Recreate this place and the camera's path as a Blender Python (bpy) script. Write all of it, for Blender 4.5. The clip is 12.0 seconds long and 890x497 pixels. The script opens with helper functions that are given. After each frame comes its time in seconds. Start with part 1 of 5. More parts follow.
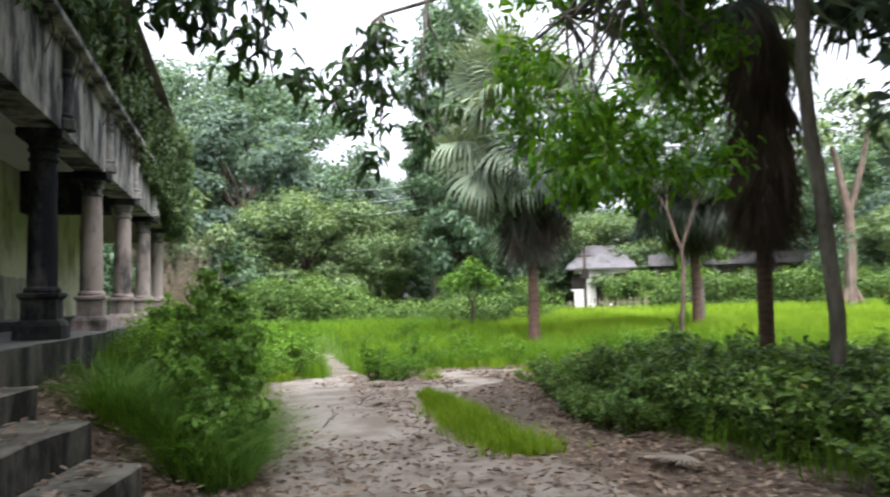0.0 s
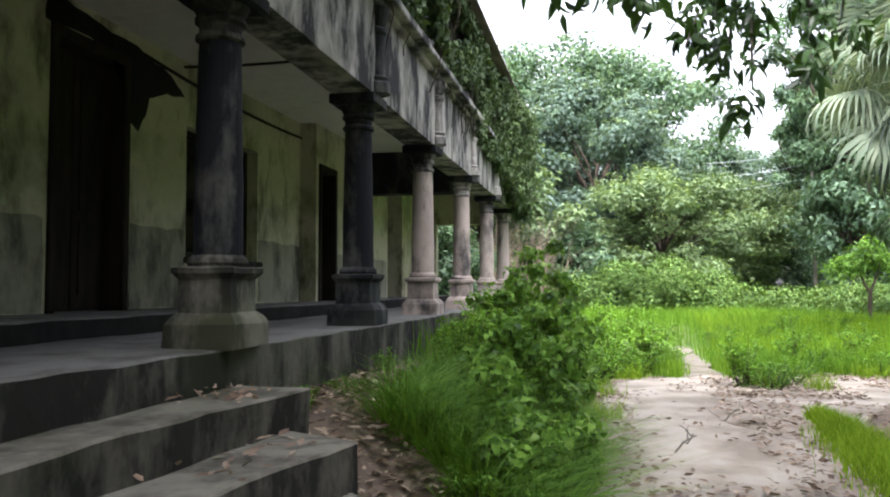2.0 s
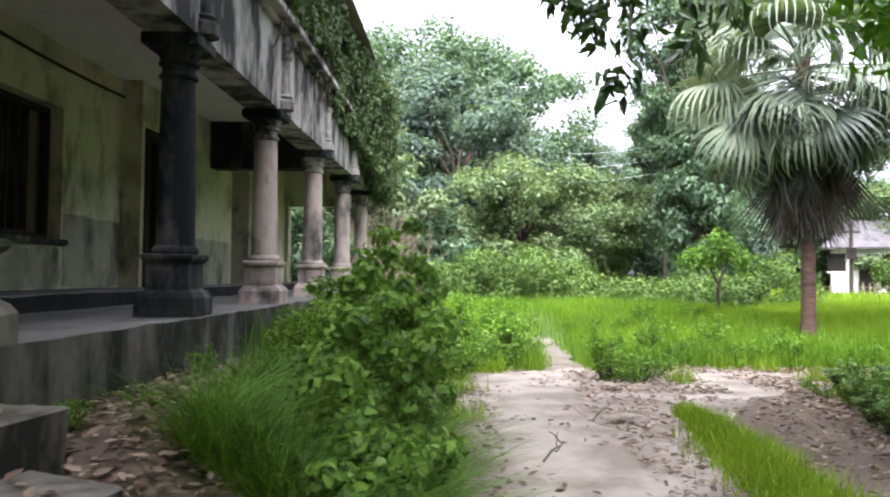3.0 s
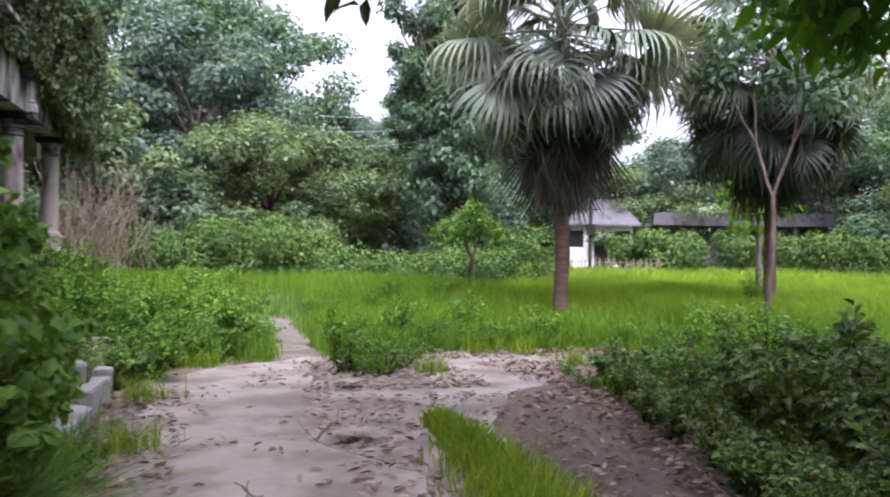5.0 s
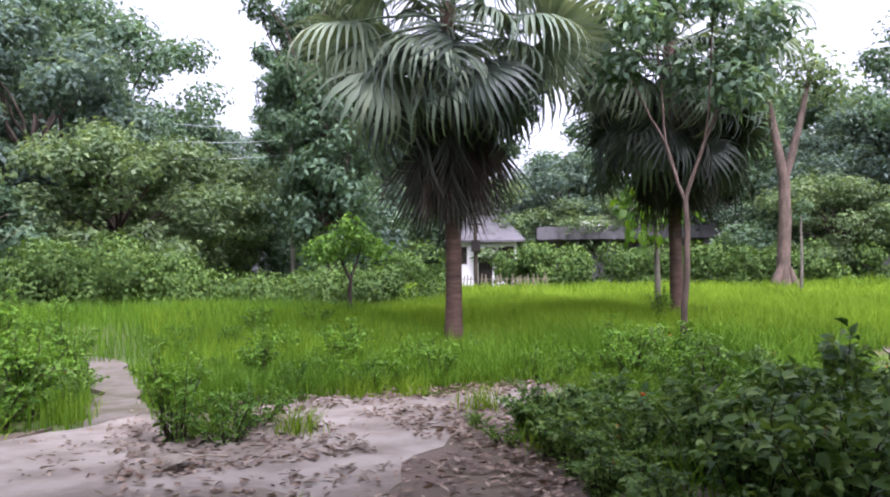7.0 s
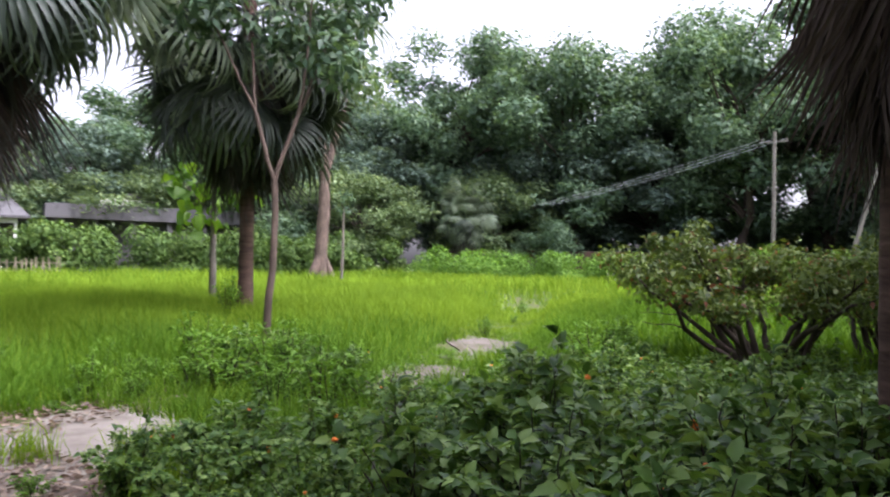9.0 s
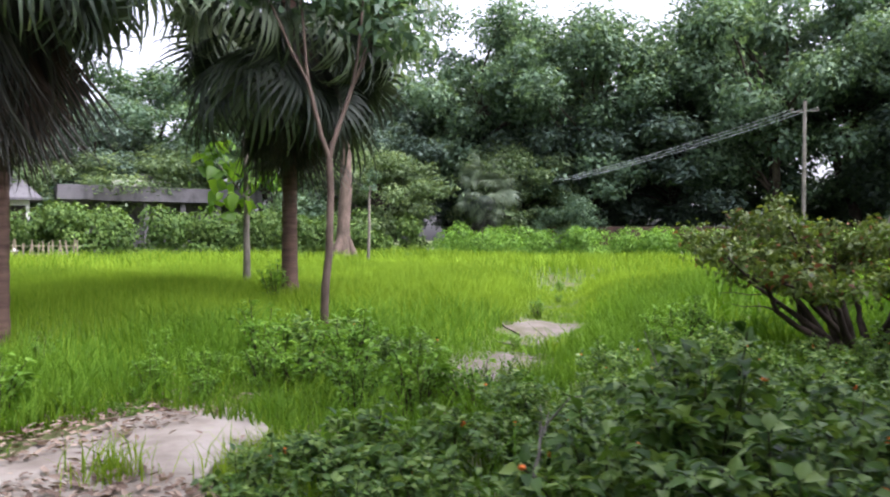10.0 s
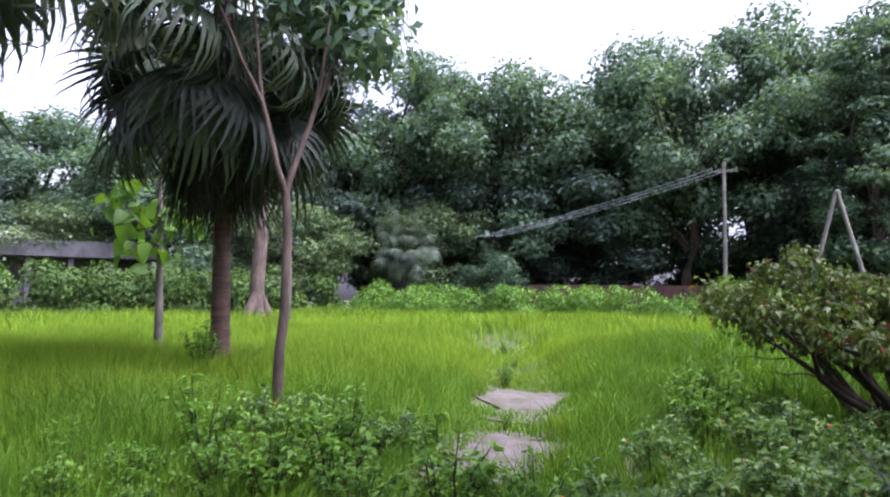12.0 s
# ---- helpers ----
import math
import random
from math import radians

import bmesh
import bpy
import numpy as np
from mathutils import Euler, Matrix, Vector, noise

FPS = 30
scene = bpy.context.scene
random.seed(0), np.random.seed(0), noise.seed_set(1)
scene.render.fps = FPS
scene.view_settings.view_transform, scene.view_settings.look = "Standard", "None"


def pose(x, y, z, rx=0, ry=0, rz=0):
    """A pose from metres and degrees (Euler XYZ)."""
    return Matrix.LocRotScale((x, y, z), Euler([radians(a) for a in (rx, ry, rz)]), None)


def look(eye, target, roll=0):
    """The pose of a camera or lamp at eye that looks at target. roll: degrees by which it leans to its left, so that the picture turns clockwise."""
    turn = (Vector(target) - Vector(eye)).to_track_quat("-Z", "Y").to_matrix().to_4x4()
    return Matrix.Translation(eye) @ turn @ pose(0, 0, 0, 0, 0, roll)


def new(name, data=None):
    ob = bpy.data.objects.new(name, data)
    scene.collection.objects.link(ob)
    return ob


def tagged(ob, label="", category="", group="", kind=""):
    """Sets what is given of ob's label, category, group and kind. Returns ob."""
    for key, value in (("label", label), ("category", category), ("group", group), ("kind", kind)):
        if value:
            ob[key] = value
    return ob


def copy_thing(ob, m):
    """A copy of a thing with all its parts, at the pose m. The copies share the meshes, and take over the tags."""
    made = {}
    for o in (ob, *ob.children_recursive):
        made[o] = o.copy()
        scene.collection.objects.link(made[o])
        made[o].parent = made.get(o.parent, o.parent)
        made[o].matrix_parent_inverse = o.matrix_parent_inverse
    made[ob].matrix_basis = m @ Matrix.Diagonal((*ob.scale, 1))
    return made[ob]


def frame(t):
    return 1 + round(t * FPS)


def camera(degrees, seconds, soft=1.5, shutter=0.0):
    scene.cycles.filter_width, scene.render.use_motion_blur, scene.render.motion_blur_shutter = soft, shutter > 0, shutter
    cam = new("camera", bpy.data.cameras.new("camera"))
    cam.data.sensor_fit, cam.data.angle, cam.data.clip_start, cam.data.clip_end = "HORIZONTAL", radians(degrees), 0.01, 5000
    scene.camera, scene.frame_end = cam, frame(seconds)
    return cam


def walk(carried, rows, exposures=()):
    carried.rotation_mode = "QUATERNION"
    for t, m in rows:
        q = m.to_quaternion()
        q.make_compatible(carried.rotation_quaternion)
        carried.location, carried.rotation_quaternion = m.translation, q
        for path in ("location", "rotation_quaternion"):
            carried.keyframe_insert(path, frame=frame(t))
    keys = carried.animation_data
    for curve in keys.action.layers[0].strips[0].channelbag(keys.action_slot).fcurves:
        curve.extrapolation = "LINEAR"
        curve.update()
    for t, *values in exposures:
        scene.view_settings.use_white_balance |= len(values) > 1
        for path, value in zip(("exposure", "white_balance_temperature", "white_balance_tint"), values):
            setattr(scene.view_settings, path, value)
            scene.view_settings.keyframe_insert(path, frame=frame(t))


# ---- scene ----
cam = camera(59.5, 12.0, soft=2.0, shutter=0.25)
METRES, EYE, TILT, LEAN, TURN = 13.0, 1.5, 0.0, 0.0, -14.3
ROWS = [
    (0.0, -0.0000, -0.0007, 0.0005, -0.16, 3.77, 1.29),
    (0.5, 0.0025, 0.0423, -0.0004, 10.72, 3.41, 1.74),
    (1.0, -0.0023, 0.0790, 0.0046, 21.40, 5.56, 0.54),
    (1.5, -0.0044, 0.1063, 0.0008, 23.16, 4.30, 0.51),
    (2.0, -0.0160, 0.1469, 0.0035, 25.74, 2.86, 0.15),
    (2.5, -0.0318, 0.1876, 0.0030, 20.69, 2.23, -0.43),
    (4.5, -0.0416, 0.3634, -0.0016, 4.47, 1.19, 0.05),
    (5.0, -0.0370, 0.4048, -0.0013, -2.10, 0.35, -1.12),
    (5.5, -0.0292, 0.4472, -0.0035, -6.43, 2.59, -0.41),
    (6.0, -0.0247, 0.4912, -0.0011, -9.77, 1.11, 0.86),
    (6.5, -0.0230, 0.5318, -0.0022, -10.02, 1.72, 0.35),
    (8.5, -0.0203, 0.6967, -0.0007, -31.78, 1.21, 0.35),
    (9.0, -0.0206, 0.7378, -0.0008, -45.75, 1.09, -1.14),
    (9.5, -0.0183, 0.7822, -0.0003, -48.45, -0.18, -1.58),
    (10.0, -0.0278, 0.8227, 0.0031, -45.56, -0.67, -0.38),
    (10.5, -0.0215, 0.8593, 0.0007, -44.35, 0.64, 0.05),
    (11.0, -0.0049, 0.8972, 0.0000, -46.51, -1.80, -1.46),
    (11.5, 0.0076, 0.9377, 0.0022, -49.77, 0.29, -0.63),
    (12.0, 0.0245, 0.9728, -0.0008, -53.08, 3.77, -0.44),
]

walk(cam, [(t, pose(0, 0, EYE, TILT, LEAN, TURN) @ pose(METRES * x, METRES * y, METRES * z, 90 + pitch, roll, yaw)) for t, x, y, z, yaw, pitch, roll in ROWS],
     exposures=[(0.0, 2.15, 6100, 17), (2.5, 2.65, 6100, 19), (4.5, 2.0, 5800, 33), (6.5, 1.78, 5750, 33), (9.5, 1.9, 5950, 26), (11.0, 1.92, 5800, 29), (12.0, 1.82, 5500, 35)])

# ---- world and sun: a bright overcast afternoon ----
world = bpy.data.worlds.new("overcast_sky")
scene.world = world
world.use_nodes = True
wn, wl = world.node_tree.nodes, world.node_tree.links
sky = wn.new("ShaderNodeTexSky")
sky.sky_type = "NISHITA"
sky.sun_disc = False
sky.sun_elevation, sky.sun_rotation = radians(58), radians(178)
sky.dust_density, sky.air_density = 5.0, 1.0
grey = wn.new("ShaderNodeHueSaturation")
grey.inputs["Saturation"].default_value = 0.22
wl.new(sky.outputs["Color"], grey.inputs["Color"])
wl.new(grey.outputs["Color"], wn["Background"].inputs["Color"])
wn["Background"].inputs["Strength"].default_value = 0.15
sun = new("sun", bpy.data.lights.new("sun", "SUN"))
sun.data.energy, sun.data.angle, sun.data.color = 1.2, radians(50), (1.0, 0.97, 0.92)
sun.matrix_basis = look((0, 0, 60), (0 - 30 * math.sin(radians(178)), 0 - 30 * math.cos(radians(178)), 12))


# ---- materials ----
class Nodes:
    """A material under construction: a principled shader and small helpers."""

    def __init__(self, name):
        self.mat = bpy.data.materials.new(name)
        self.mat.use_nodes = True
        self.n, self.l = self.mat.node_tree.nodes, self.mat.node_tree.links
        self.bsdf = self.n["Principled BSDF"]
        self.out = self.n["Material Output"]
        self.co = self.n.new("ShaderNodeTexCoord").outputs["Object"]

    def world_co(self):
        self.co = self.n.new("ShaderNodeNewGeometry").outputs["Position"]

    def noise(self, scale, detail=4, rough=0.55, stretch=None):
        t = self.n.new("ShaderNodeTexNoise")
        t.inputs["Scale"].default_value, t.inputs["Detail"].default_value, t.inputs["Roughness"].default_value = scale, detail, rough
        src = self.co
        if stretch:
            m = self.n.new("ShaderNodeMapping")
            m.inputs["Scale"].default_value = stretch
            self.l.new(src, m.inputs["Vector"])
            src = m.outputs["Vector"]
        self.l.new(src, t.inputs["Vector"])
        return t.outputs["Fac"]

    def ramp(self, fac, stops):
        r = self.n.new("ShaderNodeValToRGB")
        while len(r.color_ramp.elements) < len(stops):
            r.color_ramp.elements.new(0.5)
        for e, (p, c) in zip(r.color_ramp.elements, stops):
            e.position, e.color = p, (*c, 1) if len(c) == 3 else c
        self.l.new(fac, r.inputs["Fac"])
        return r.outputs["Color"]

    def mix(self, fac, a, b, mode="MIX"):
        m = self.n.new("ShaderNodeMix")
        m.data_type, m.blend_type = "RGBA", mode
        for sock, v in ((m.inputs[0], fac), (m.inputs[6], a), (m.inputs[7], b)):
            if isinstance(v, (int, float)):
                sock.default_value = v
            elif isinstance(v, tuple):
                sock.default_value = (*v, 1)
            else:
                self.l.new(v, sock)
        return m.outputs[2]

    def bump(self, height, strength=0.3, dist=0.02):
        b = self.n.new("ShaderNodeBump")
        b.inputs["Strength"].default_value, b.inputs["Distance"].default_value = strength, dist
        self.l.new(height, b.inputs["Height"])
        self.l.new(b.outputs["Normal"], self.bsdf.inputs["Normal"])

    def done(self, color, rough=0.9, spec=0.3):
        if isinstance(color, tuple):
            self.bsdf.inputs["Base Color"].default_value = (*color, 1)
        else:
            self.l.new(color, self.bsdf.inputs["Base Color"])
        self.bsdf.inputs["Roughness"].default_value = rough
        self.bsdf.inputs["Specular IOR Level"].default_value = spec
        return self.mat


def lerp3(c, k):
    return tuple(min(1.0, v * k) for v in c)


def leaf_material(name, dark, mid, light, glow=0.35, rough=0.5, spec=0.35):
    """Leaves: each island its own shade, larger patches of tone, light that shines through."""
    k = Nodes(name)
    g = k.n.new("ShaderNodeNewGeometry")
    col = k.ramp(g.outputs["Random Per Island"], [(0.0, dark), (0.5, mid), (1.0, light)])
    k.world_co()
    big = k.noise(0.45, 3)
    tone = k.ramp(big, [(0.3, (0.72, 0.75, 0.68)), (0.7, (1.2, 1.15, 1.0))])
    col = k.mix(1.0, col, tone, "MULTIPLY")
    mat = k.done(col, rough, spec)
    tr = k.n.new("ShaderNodeBsdfTranslucent")
    k.l.new(k.mix(1.0, col, (1.15, 1.1, 0.5), "MULTIPLY"), tr.inputs["Color"])
    m = k.n.new("ShaderNodeMixShader")
    m.inputs[0].default_value = glow
    k.l.new(k.bsdf.outputs[0], m.inputs[1])
    k.l.new(tr.outputs[0], m.inputs[2])
    k.l.new(m.outputs[0], k.out.inputs["Surface"])
    return mat


def plaster_material(name, base, stain, moss, amount, grime=0.5):
    k = Nodes(name)
    k.world_co()
    fine, broad = k.noise(9, 6), k.noise(0.9, 5, 0.6)
    streak = k.noise(2.2, 6, 0.65, (1, 1, 0.45))
    col = k.mix(fine, lerp3(base, 0.82), lerp3(base, 1.1))
    mask = k.ramp(streak, [(amount - 0.09, (0, 0, 0)), (amount + 0.07, (1, 1, 1))])
    col = k.mix(mask, stain, col)
    mask2 = k.ramp(broad, [(0.52, (0, 0, 0)), (0.66, (1, 1, 1))])
    half = k.mix(1.0, mask2, (grime, grime, grime), "MULTIPLY")
    col = k.mix(half, col, moss)
    k.bump(fine, 0.5, 0.015)
    return k.done(col, 0.92, 0.2)


def earth_material(name, a, b, c, scale=1.0, bump=0.6):
    k = Nodes(name)
    k.world_co()
    f, m, g = k.noise(14 * scale, 6, 0.65), k.noise(2.5 * scale, 4), k.noise(0.5 * scale, 3)
    col = k.mix(f, a, b)
    col = k.mix(k.ramp(m, [(0.42, (0, 0, 0)), (0.62, (1, 1, 1))]), col, c)
    col = k.mix(1.0, col, k.ramp(g, [(0.3, (0.8, 0.8, 0.8)), (0.7, (1.12, 1.12, 1.12))]), "MULTIPLY")
    k.bump(f, bump, 0.03)
    return k.done(col, 0.95, 0.2)


def bark_material(name, a, b, stretch):
    k = Nodes(name)
    f, g = k.noise(7, 6, 0.7, stretch), k.noise(1.3, 4)
    col = k.mix(k.ramp(f, [(0.35, (0, 0, 0)), (0.65, (1, 1, 1))]), a, b)
    col = k.mix(1.0, col, k.ramp(g, [(0.3, (0.7, 0.72, 0.7)), (0.7, (1.15, 1.12, 1.1))]), "MULTIPLY")
    k.bump(f, 0.8, 0.03)
    return k.done(col, 0.95, 0.15)


M_SOIL = earth_material("mossy_soil", (0.075, 0.085, 0.032), (0.12, 0.13, 0.05), (0.06, 0.11, 0.022))
M_DIRT = earth_material("brown_dirt", (0.10, 0.077, 0.06), (0.175, 0.14, 0.112), (0.135, 0.115, 0.08))
M_DUST = earth_material("dusty_earth_on_cement", (0.20, 0.172, 0.14), (0.29, 0.258, 0.215), (0.165, 0.14, 0.108))
M_PATH = earth_material("worn_concrete_path", (0.262, 0.238, 0.198), (0.35, 0.322, 0.272), (0.19, 0.165, 0.132), 0.6, 0.4)
M_TRACK = earth_material("trodden_grey_earth", (0.125, 0.108, 0.09), (0.20, 0.178, 0.152), (0.10, 0.095, 0.055), 1.0, 0.5)
# Treads lighter, risers darker: overhead light put into colour, on top of mould stains.
M_STONE = plaster_material("shaded_mouldy_riser", (0.115, 0.112, 0.09), (0.016, 0.016, 0.014), (0.036, 0.043, 0.022), 0.54)
M_TREAD = plaster_material("lit_cement_tread", (0.165, 0.16, 0.13), (0.06, 0.059, 0.046), (0.06, 0.066, 0.038), 0.48)
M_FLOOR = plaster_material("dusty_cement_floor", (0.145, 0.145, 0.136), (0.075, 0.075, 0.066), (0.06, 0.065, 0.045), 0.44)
M_WALL = plaster_material("yellowed_limewash", (0.50, 0.485, 0.335), (0.13, 0.136, 0.085), (0.13, 0.145, 0.075), 0.42, 0.6)
M_NEARBLACK = plaster_material("near_black_plaster", (0.016, 0.016, 0.015), (0.008, 0.008, 0.008), (0.022, 0.023, 0.018), 0.5)
M_DADO = plaster_material("grey_mottled_dado", (0.30, 0.297, 0.225), (0.09, 0.09, 0.07), (0.14, 0.15, 0.09), 0.45, 0.6)
M_CEIL = plaster_material("ceiling_limewash", (0.66, 0.64, 0.59), (0.52, 0.50, 0.45), (0.38, 0.37, 0.33), 0.36, 0.3)
M_FASCIA = plaster_material("weathered_fascia_plaster", (0.38, 0.364, 0.33), (0.028, 0.028, 0.029), (0.09, 0.102, 0.072), 0.525)
M_BLACK = plaster_material("mould_blackened_plaster", (0.105, 0.108, 0.098), (0.011, 0.012, 0.016), (0.03, 0.034, 0.03), 0.595, 0.8)
M_PALE = plaster_material("pinkish_bare_plaster", (0.35, 0.30, 0.265), (0.06, 0.058, 0.056), (0.22, 0.20, 0.175), 0.46)
M_PEDESTAL = plaster_material("mossy_pedestal_plaster", (0.19, 0.185, 0.15), (0.022, 0.022, 0.02), (0.07, 0.078, 0.038), 0.56)
M_WOOD = bark_material("dark_door_wood", (0.018, 0.016, 0.014), (0.035, 0.03, 0.026), (1, 1, 0.15))
M_RUST = bark_material("rusty_corrugated_sheet", (0.14, 0.12, 0.11), (0.24, 0.22, 0.21), (1, 0.2, 1))
M_PALMBARK = bark_material("ringed_palm_bark", (0.068, 0.043, 0.034), (0.15, 0.098, 0.077), (0.3, 0.3, 2.2))
M_BARK = bark_material("grey_bark", (0.10, 0.09, 0.075), (0.24, 0.215, 0.18), (1, 1, 0.3))
M_BROWNBARK = bark_material("grey_brown_bark", (0.075, 0.056, 0.045), (0.165, 0.125, 0.10), (1, 1, 0.3))
M_DARKBARK = bark_material("dark_twig_bark", (0.035, 0.028, 0.022), (0.08, 0.065, 0.05), (1, 1, 0.3))
M_WHITE = plaster_material("whitewashed_house_wall", (0.74, 0.74, 0.73), (0.42, 0.42, 0.40), (0.5, 0.5, 0.47), 0.33, 0.3)
M_ROOF = plaster_material("grey_roof_cement", (0.115, 0.112, 0.114), (0.06, 0.058, 0.06), (0.085, 0.085, 0.08), 0.45)
M_BRICK = plaster_material("old_red_brickwork", (0.095, 0.052, 0.042), (0.035, 0.026, 0.024), (0.09, 0.08, 0.05), 0.45)
M_PALEKERB = plaster_material("pale_kerb_cement", (0.30, 0.295, 0.28), (0.10, 0.098, 0.088), (0.22, 0.23, 0.17), 0.40)
M_WIRE = Nodes("dull_wire").done((0.34, 0.38, 0.36), 0.6)
M_POLE = bark_material("weathered_pole", (0.15, 0.145, 0.12), (0.25, 0.235, 0.205), (1, 1, 0.2))
M_BAMBOO = bark_material("dry_bamboo_pickets", (0.17, 0.15, 0.10), (0.27, 0.24, 0.17), (1, 1, 0.2))

L_LAWN = leaf_material("lawn_grass", (0.118, 0.222, 0.017), (0.182, 0.315, 0.026), (0.262, 0.395, 0.042), 0.45, 0.8, 0.10)
L_ROUGH = leaf_material("rough_grass", (0.065, 0.155, 0.012), (0.11, 0.24, 0.018), (0.17, 0.31, 0.034), 0.4, 0.7, 0.15)
L_WEED = leaf_material("weed_leaves", (0.052, 0.133, 0.015), (0.095, 0.214, 0.025), (0.152, 0.294, 0.043), 0.38, 0.7)
L_BANK = leaf_material("bank_leaves", (0.045, 0.098, 0.022), (0.085, 0.165, 0.036), (0.145, 0.235, 0.062), 0.35, 0.7)
L_SHRUB = leaf_material("shrub_leaves", (0.034, 0.092, 0.020), (0.110, 0.222, 0.048), (0.235, 0.365, 0.11), 0.36, 0.45)
L_VINE = leaf_material("vine_leaves", (0.070, 0.165, 0.022), (0.120, 0.260, 0.032), (0.185, 0.350, 0.055), 0.4, 0.65)
L_EAVEVINE = leaf_material("creeper_leaves", (0.036, 0.066, 0.028), (0.064, 0.110, 0.044), (0.105, 0.165, 0.068), 0.25, 0.6)
# Distance haze is put into these leaf colours: paler and bluer than leaves nearby.
L_TREE = leaf_material("hazy_tree_leaves", (0.046, 0.093, 0.060), (0.102, 0.183, 0.120), (0.184, 0.290, 0.189), 0.42, 0.55)
L_TREE2 = leaf_material("haze_blue_tree_leaves", (0.050, 0.091, 0.081), (0.105, 0.170, 0.149), (0.180, 0.265, 0.226), 0.42, 0.55)
L_TREE3 = leaf_material("yellowish_tree_leaves", (0.062, 0.109, 0.052), (0.129, 0.205, 0.101), (0.217, 0.308, 0.160), 0.42, 0.55)
# One tree's leaves twice: sunlight put into the bright colour, shade into the dark.
L_MANGO = leaf_material("lit_overhanging_leaves", (0.05, 0.15, 0.010), (0.10, 0.26, 0.016), (0.17, 0.37, 0.022), 0.55, 0.4)
L_MANGODARK = leaf_material("shaded_overhanging_leaves", (0.02, 0.045, 0.014), (0.032, 0.075, 0.02), (0.055, 0.12, 0.028), 0.3, 0.4)
L_PALM = leaf_material("palm_fronds", (0.125, 0.18, 0.132), (0.20, 0.265, 0.198), (0.29, 0.355, 0.275), 0.25, 0.55)
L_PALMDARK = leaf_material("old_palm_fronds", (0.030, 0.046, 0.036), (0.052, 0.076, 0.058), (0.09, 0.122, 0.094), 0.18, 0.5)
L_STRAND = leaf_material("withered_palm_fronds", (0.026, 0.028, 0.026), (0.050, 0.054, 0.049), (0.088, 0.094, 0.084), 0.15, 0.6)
L_DEADPALM = leaf_material("dead_palm_fronds", (0.040, 0.030, 0.028), (0.075, 0.055, 0.048), (0.125, 0.094, 0.08), 0.12, 0.8)
L_LITTER = leaf_material("dry_leaves", (0.10, 0.068, 0.055), (0.19, 0.14, 0.115), (0.34, 0.28, 0.245), 0.1, 0.75)
L_DRYFROND = leaf_material("dried_grey_frond", (0.20, 0.175, 0.155), (0.31, 0.28, 0.25), (0.42, 0.385, 0.35), 0.1, 0.8)
L_BIGLEAF = leaf_material("broad_young_leaves", (0.075, 0.18, 0.016), (0.12, 0.26, 0.024), (0.19, 0.36, 0.04), 0.45, 0.45)
L_RED = leaf_material("reddish_leaves", (0.12, 0.04, 0.02), (0.20, 0.08, 0.035), (0.27, 0.14, 0.05), 0.3, 0.5)
L_BUSH = leaf_material("olive_bush_leaves", (0.055, 0.095, 0.022), (0.105, 0.165, 0.036), (0.17, 0.235, 0.06), 0.35, 0.5)
M_FLOWER = Nodes("orange_petals").done((0.85, 0.22, 0.04), 0.6)
L_BRUSH = leaf_material("dry_brush_twigs", (0.11, 0.088, 0.068), (0.17, 0.14, 0.11), (0.24, 0.20, 0.165), 0.1, 0.9)

# ---- mesh tools ----
rng = np.random.default_rng(7)


def mesh_from(name, verts, faces, mats, smooth=False, index=None):
    """verts (n, 3); faces: list of (m, k) index arrays; mats: materials; index: material per face array."""
    me = bpy.data.meshes.new(name)
    verts = np.asarray(verts, dtype=np.float32).reshape(-1, 3)
    faces = [np.asarray(f, dtype=np.int32) for f in faces if len(f)]
    loops = np.concatenate([f.ravel() for f in faces])
    sizes = np.concatenate([np.full(len(f), f.shape[1], dtype=np.int32) for f in faces])
    starts = np.concatenate([[0], np.cumsum(sizes)[:-1]]).astype(np.int32)
    me.vertices.add(len(verts))
    me.vertices.foreach_set("co", verts.ravel())
    me.loops.add(len(loops))
    me.loops.foreach_set("vertex_index", loops)
    me.polygons.add(len(sizes))
    me.polygons.foreach_set("loop_start", starts)
    for m in mats:
        me.materials.append(m)
    if index is not None:
        me.polygons.foreach_set("material_index", np.asarray(index, dtype=np.int32))
    if smooth:
        me.polygons.foreach_set("use_smooth", np.ones(len(sizes), dtype=bool))
    me.update(calc_edges=True)
    return me


def under(ob, parent):
    ob.parent = parent
    return ob


def part(name, bm, material, parent=None, label=""):
    """Links a bmesh as one mesh object under a thing or a part."""
    me = bpy.data.meshes.new(name)
    bm.to_mesh(me)
    bm.free()
    me.materials.append(material)
    ob = new(name, me)
    if parent:
        ob.parent = parent
    return tagged(ob, label)


def box(bm, x0, x1, y0, y1, z0, z1, bevel=0.0):
    made = bmesh.ops.create_cube(bm, size=1.0, matrix=Matrix.Translation(((x0 + x1) / 2, (y0 + y1) / 2, (z0 + z1) / 2)) @ Matrix.Diagonal((x1 - x0, y1 - y0, z1 - z0, 1)))
    if bevel:
        es = list({e for v in made["verts"] for e in v.link_edges})
        bmesh.ops.bevel(bm, geom=es, offset=bevel, segments=2, affect="EDGES")
    return made["verts"]


def box_bm(*a, bevel=0.0):
    bm = bmesh.new()
    box(bm, *a, bevel=bevel)
    return bm


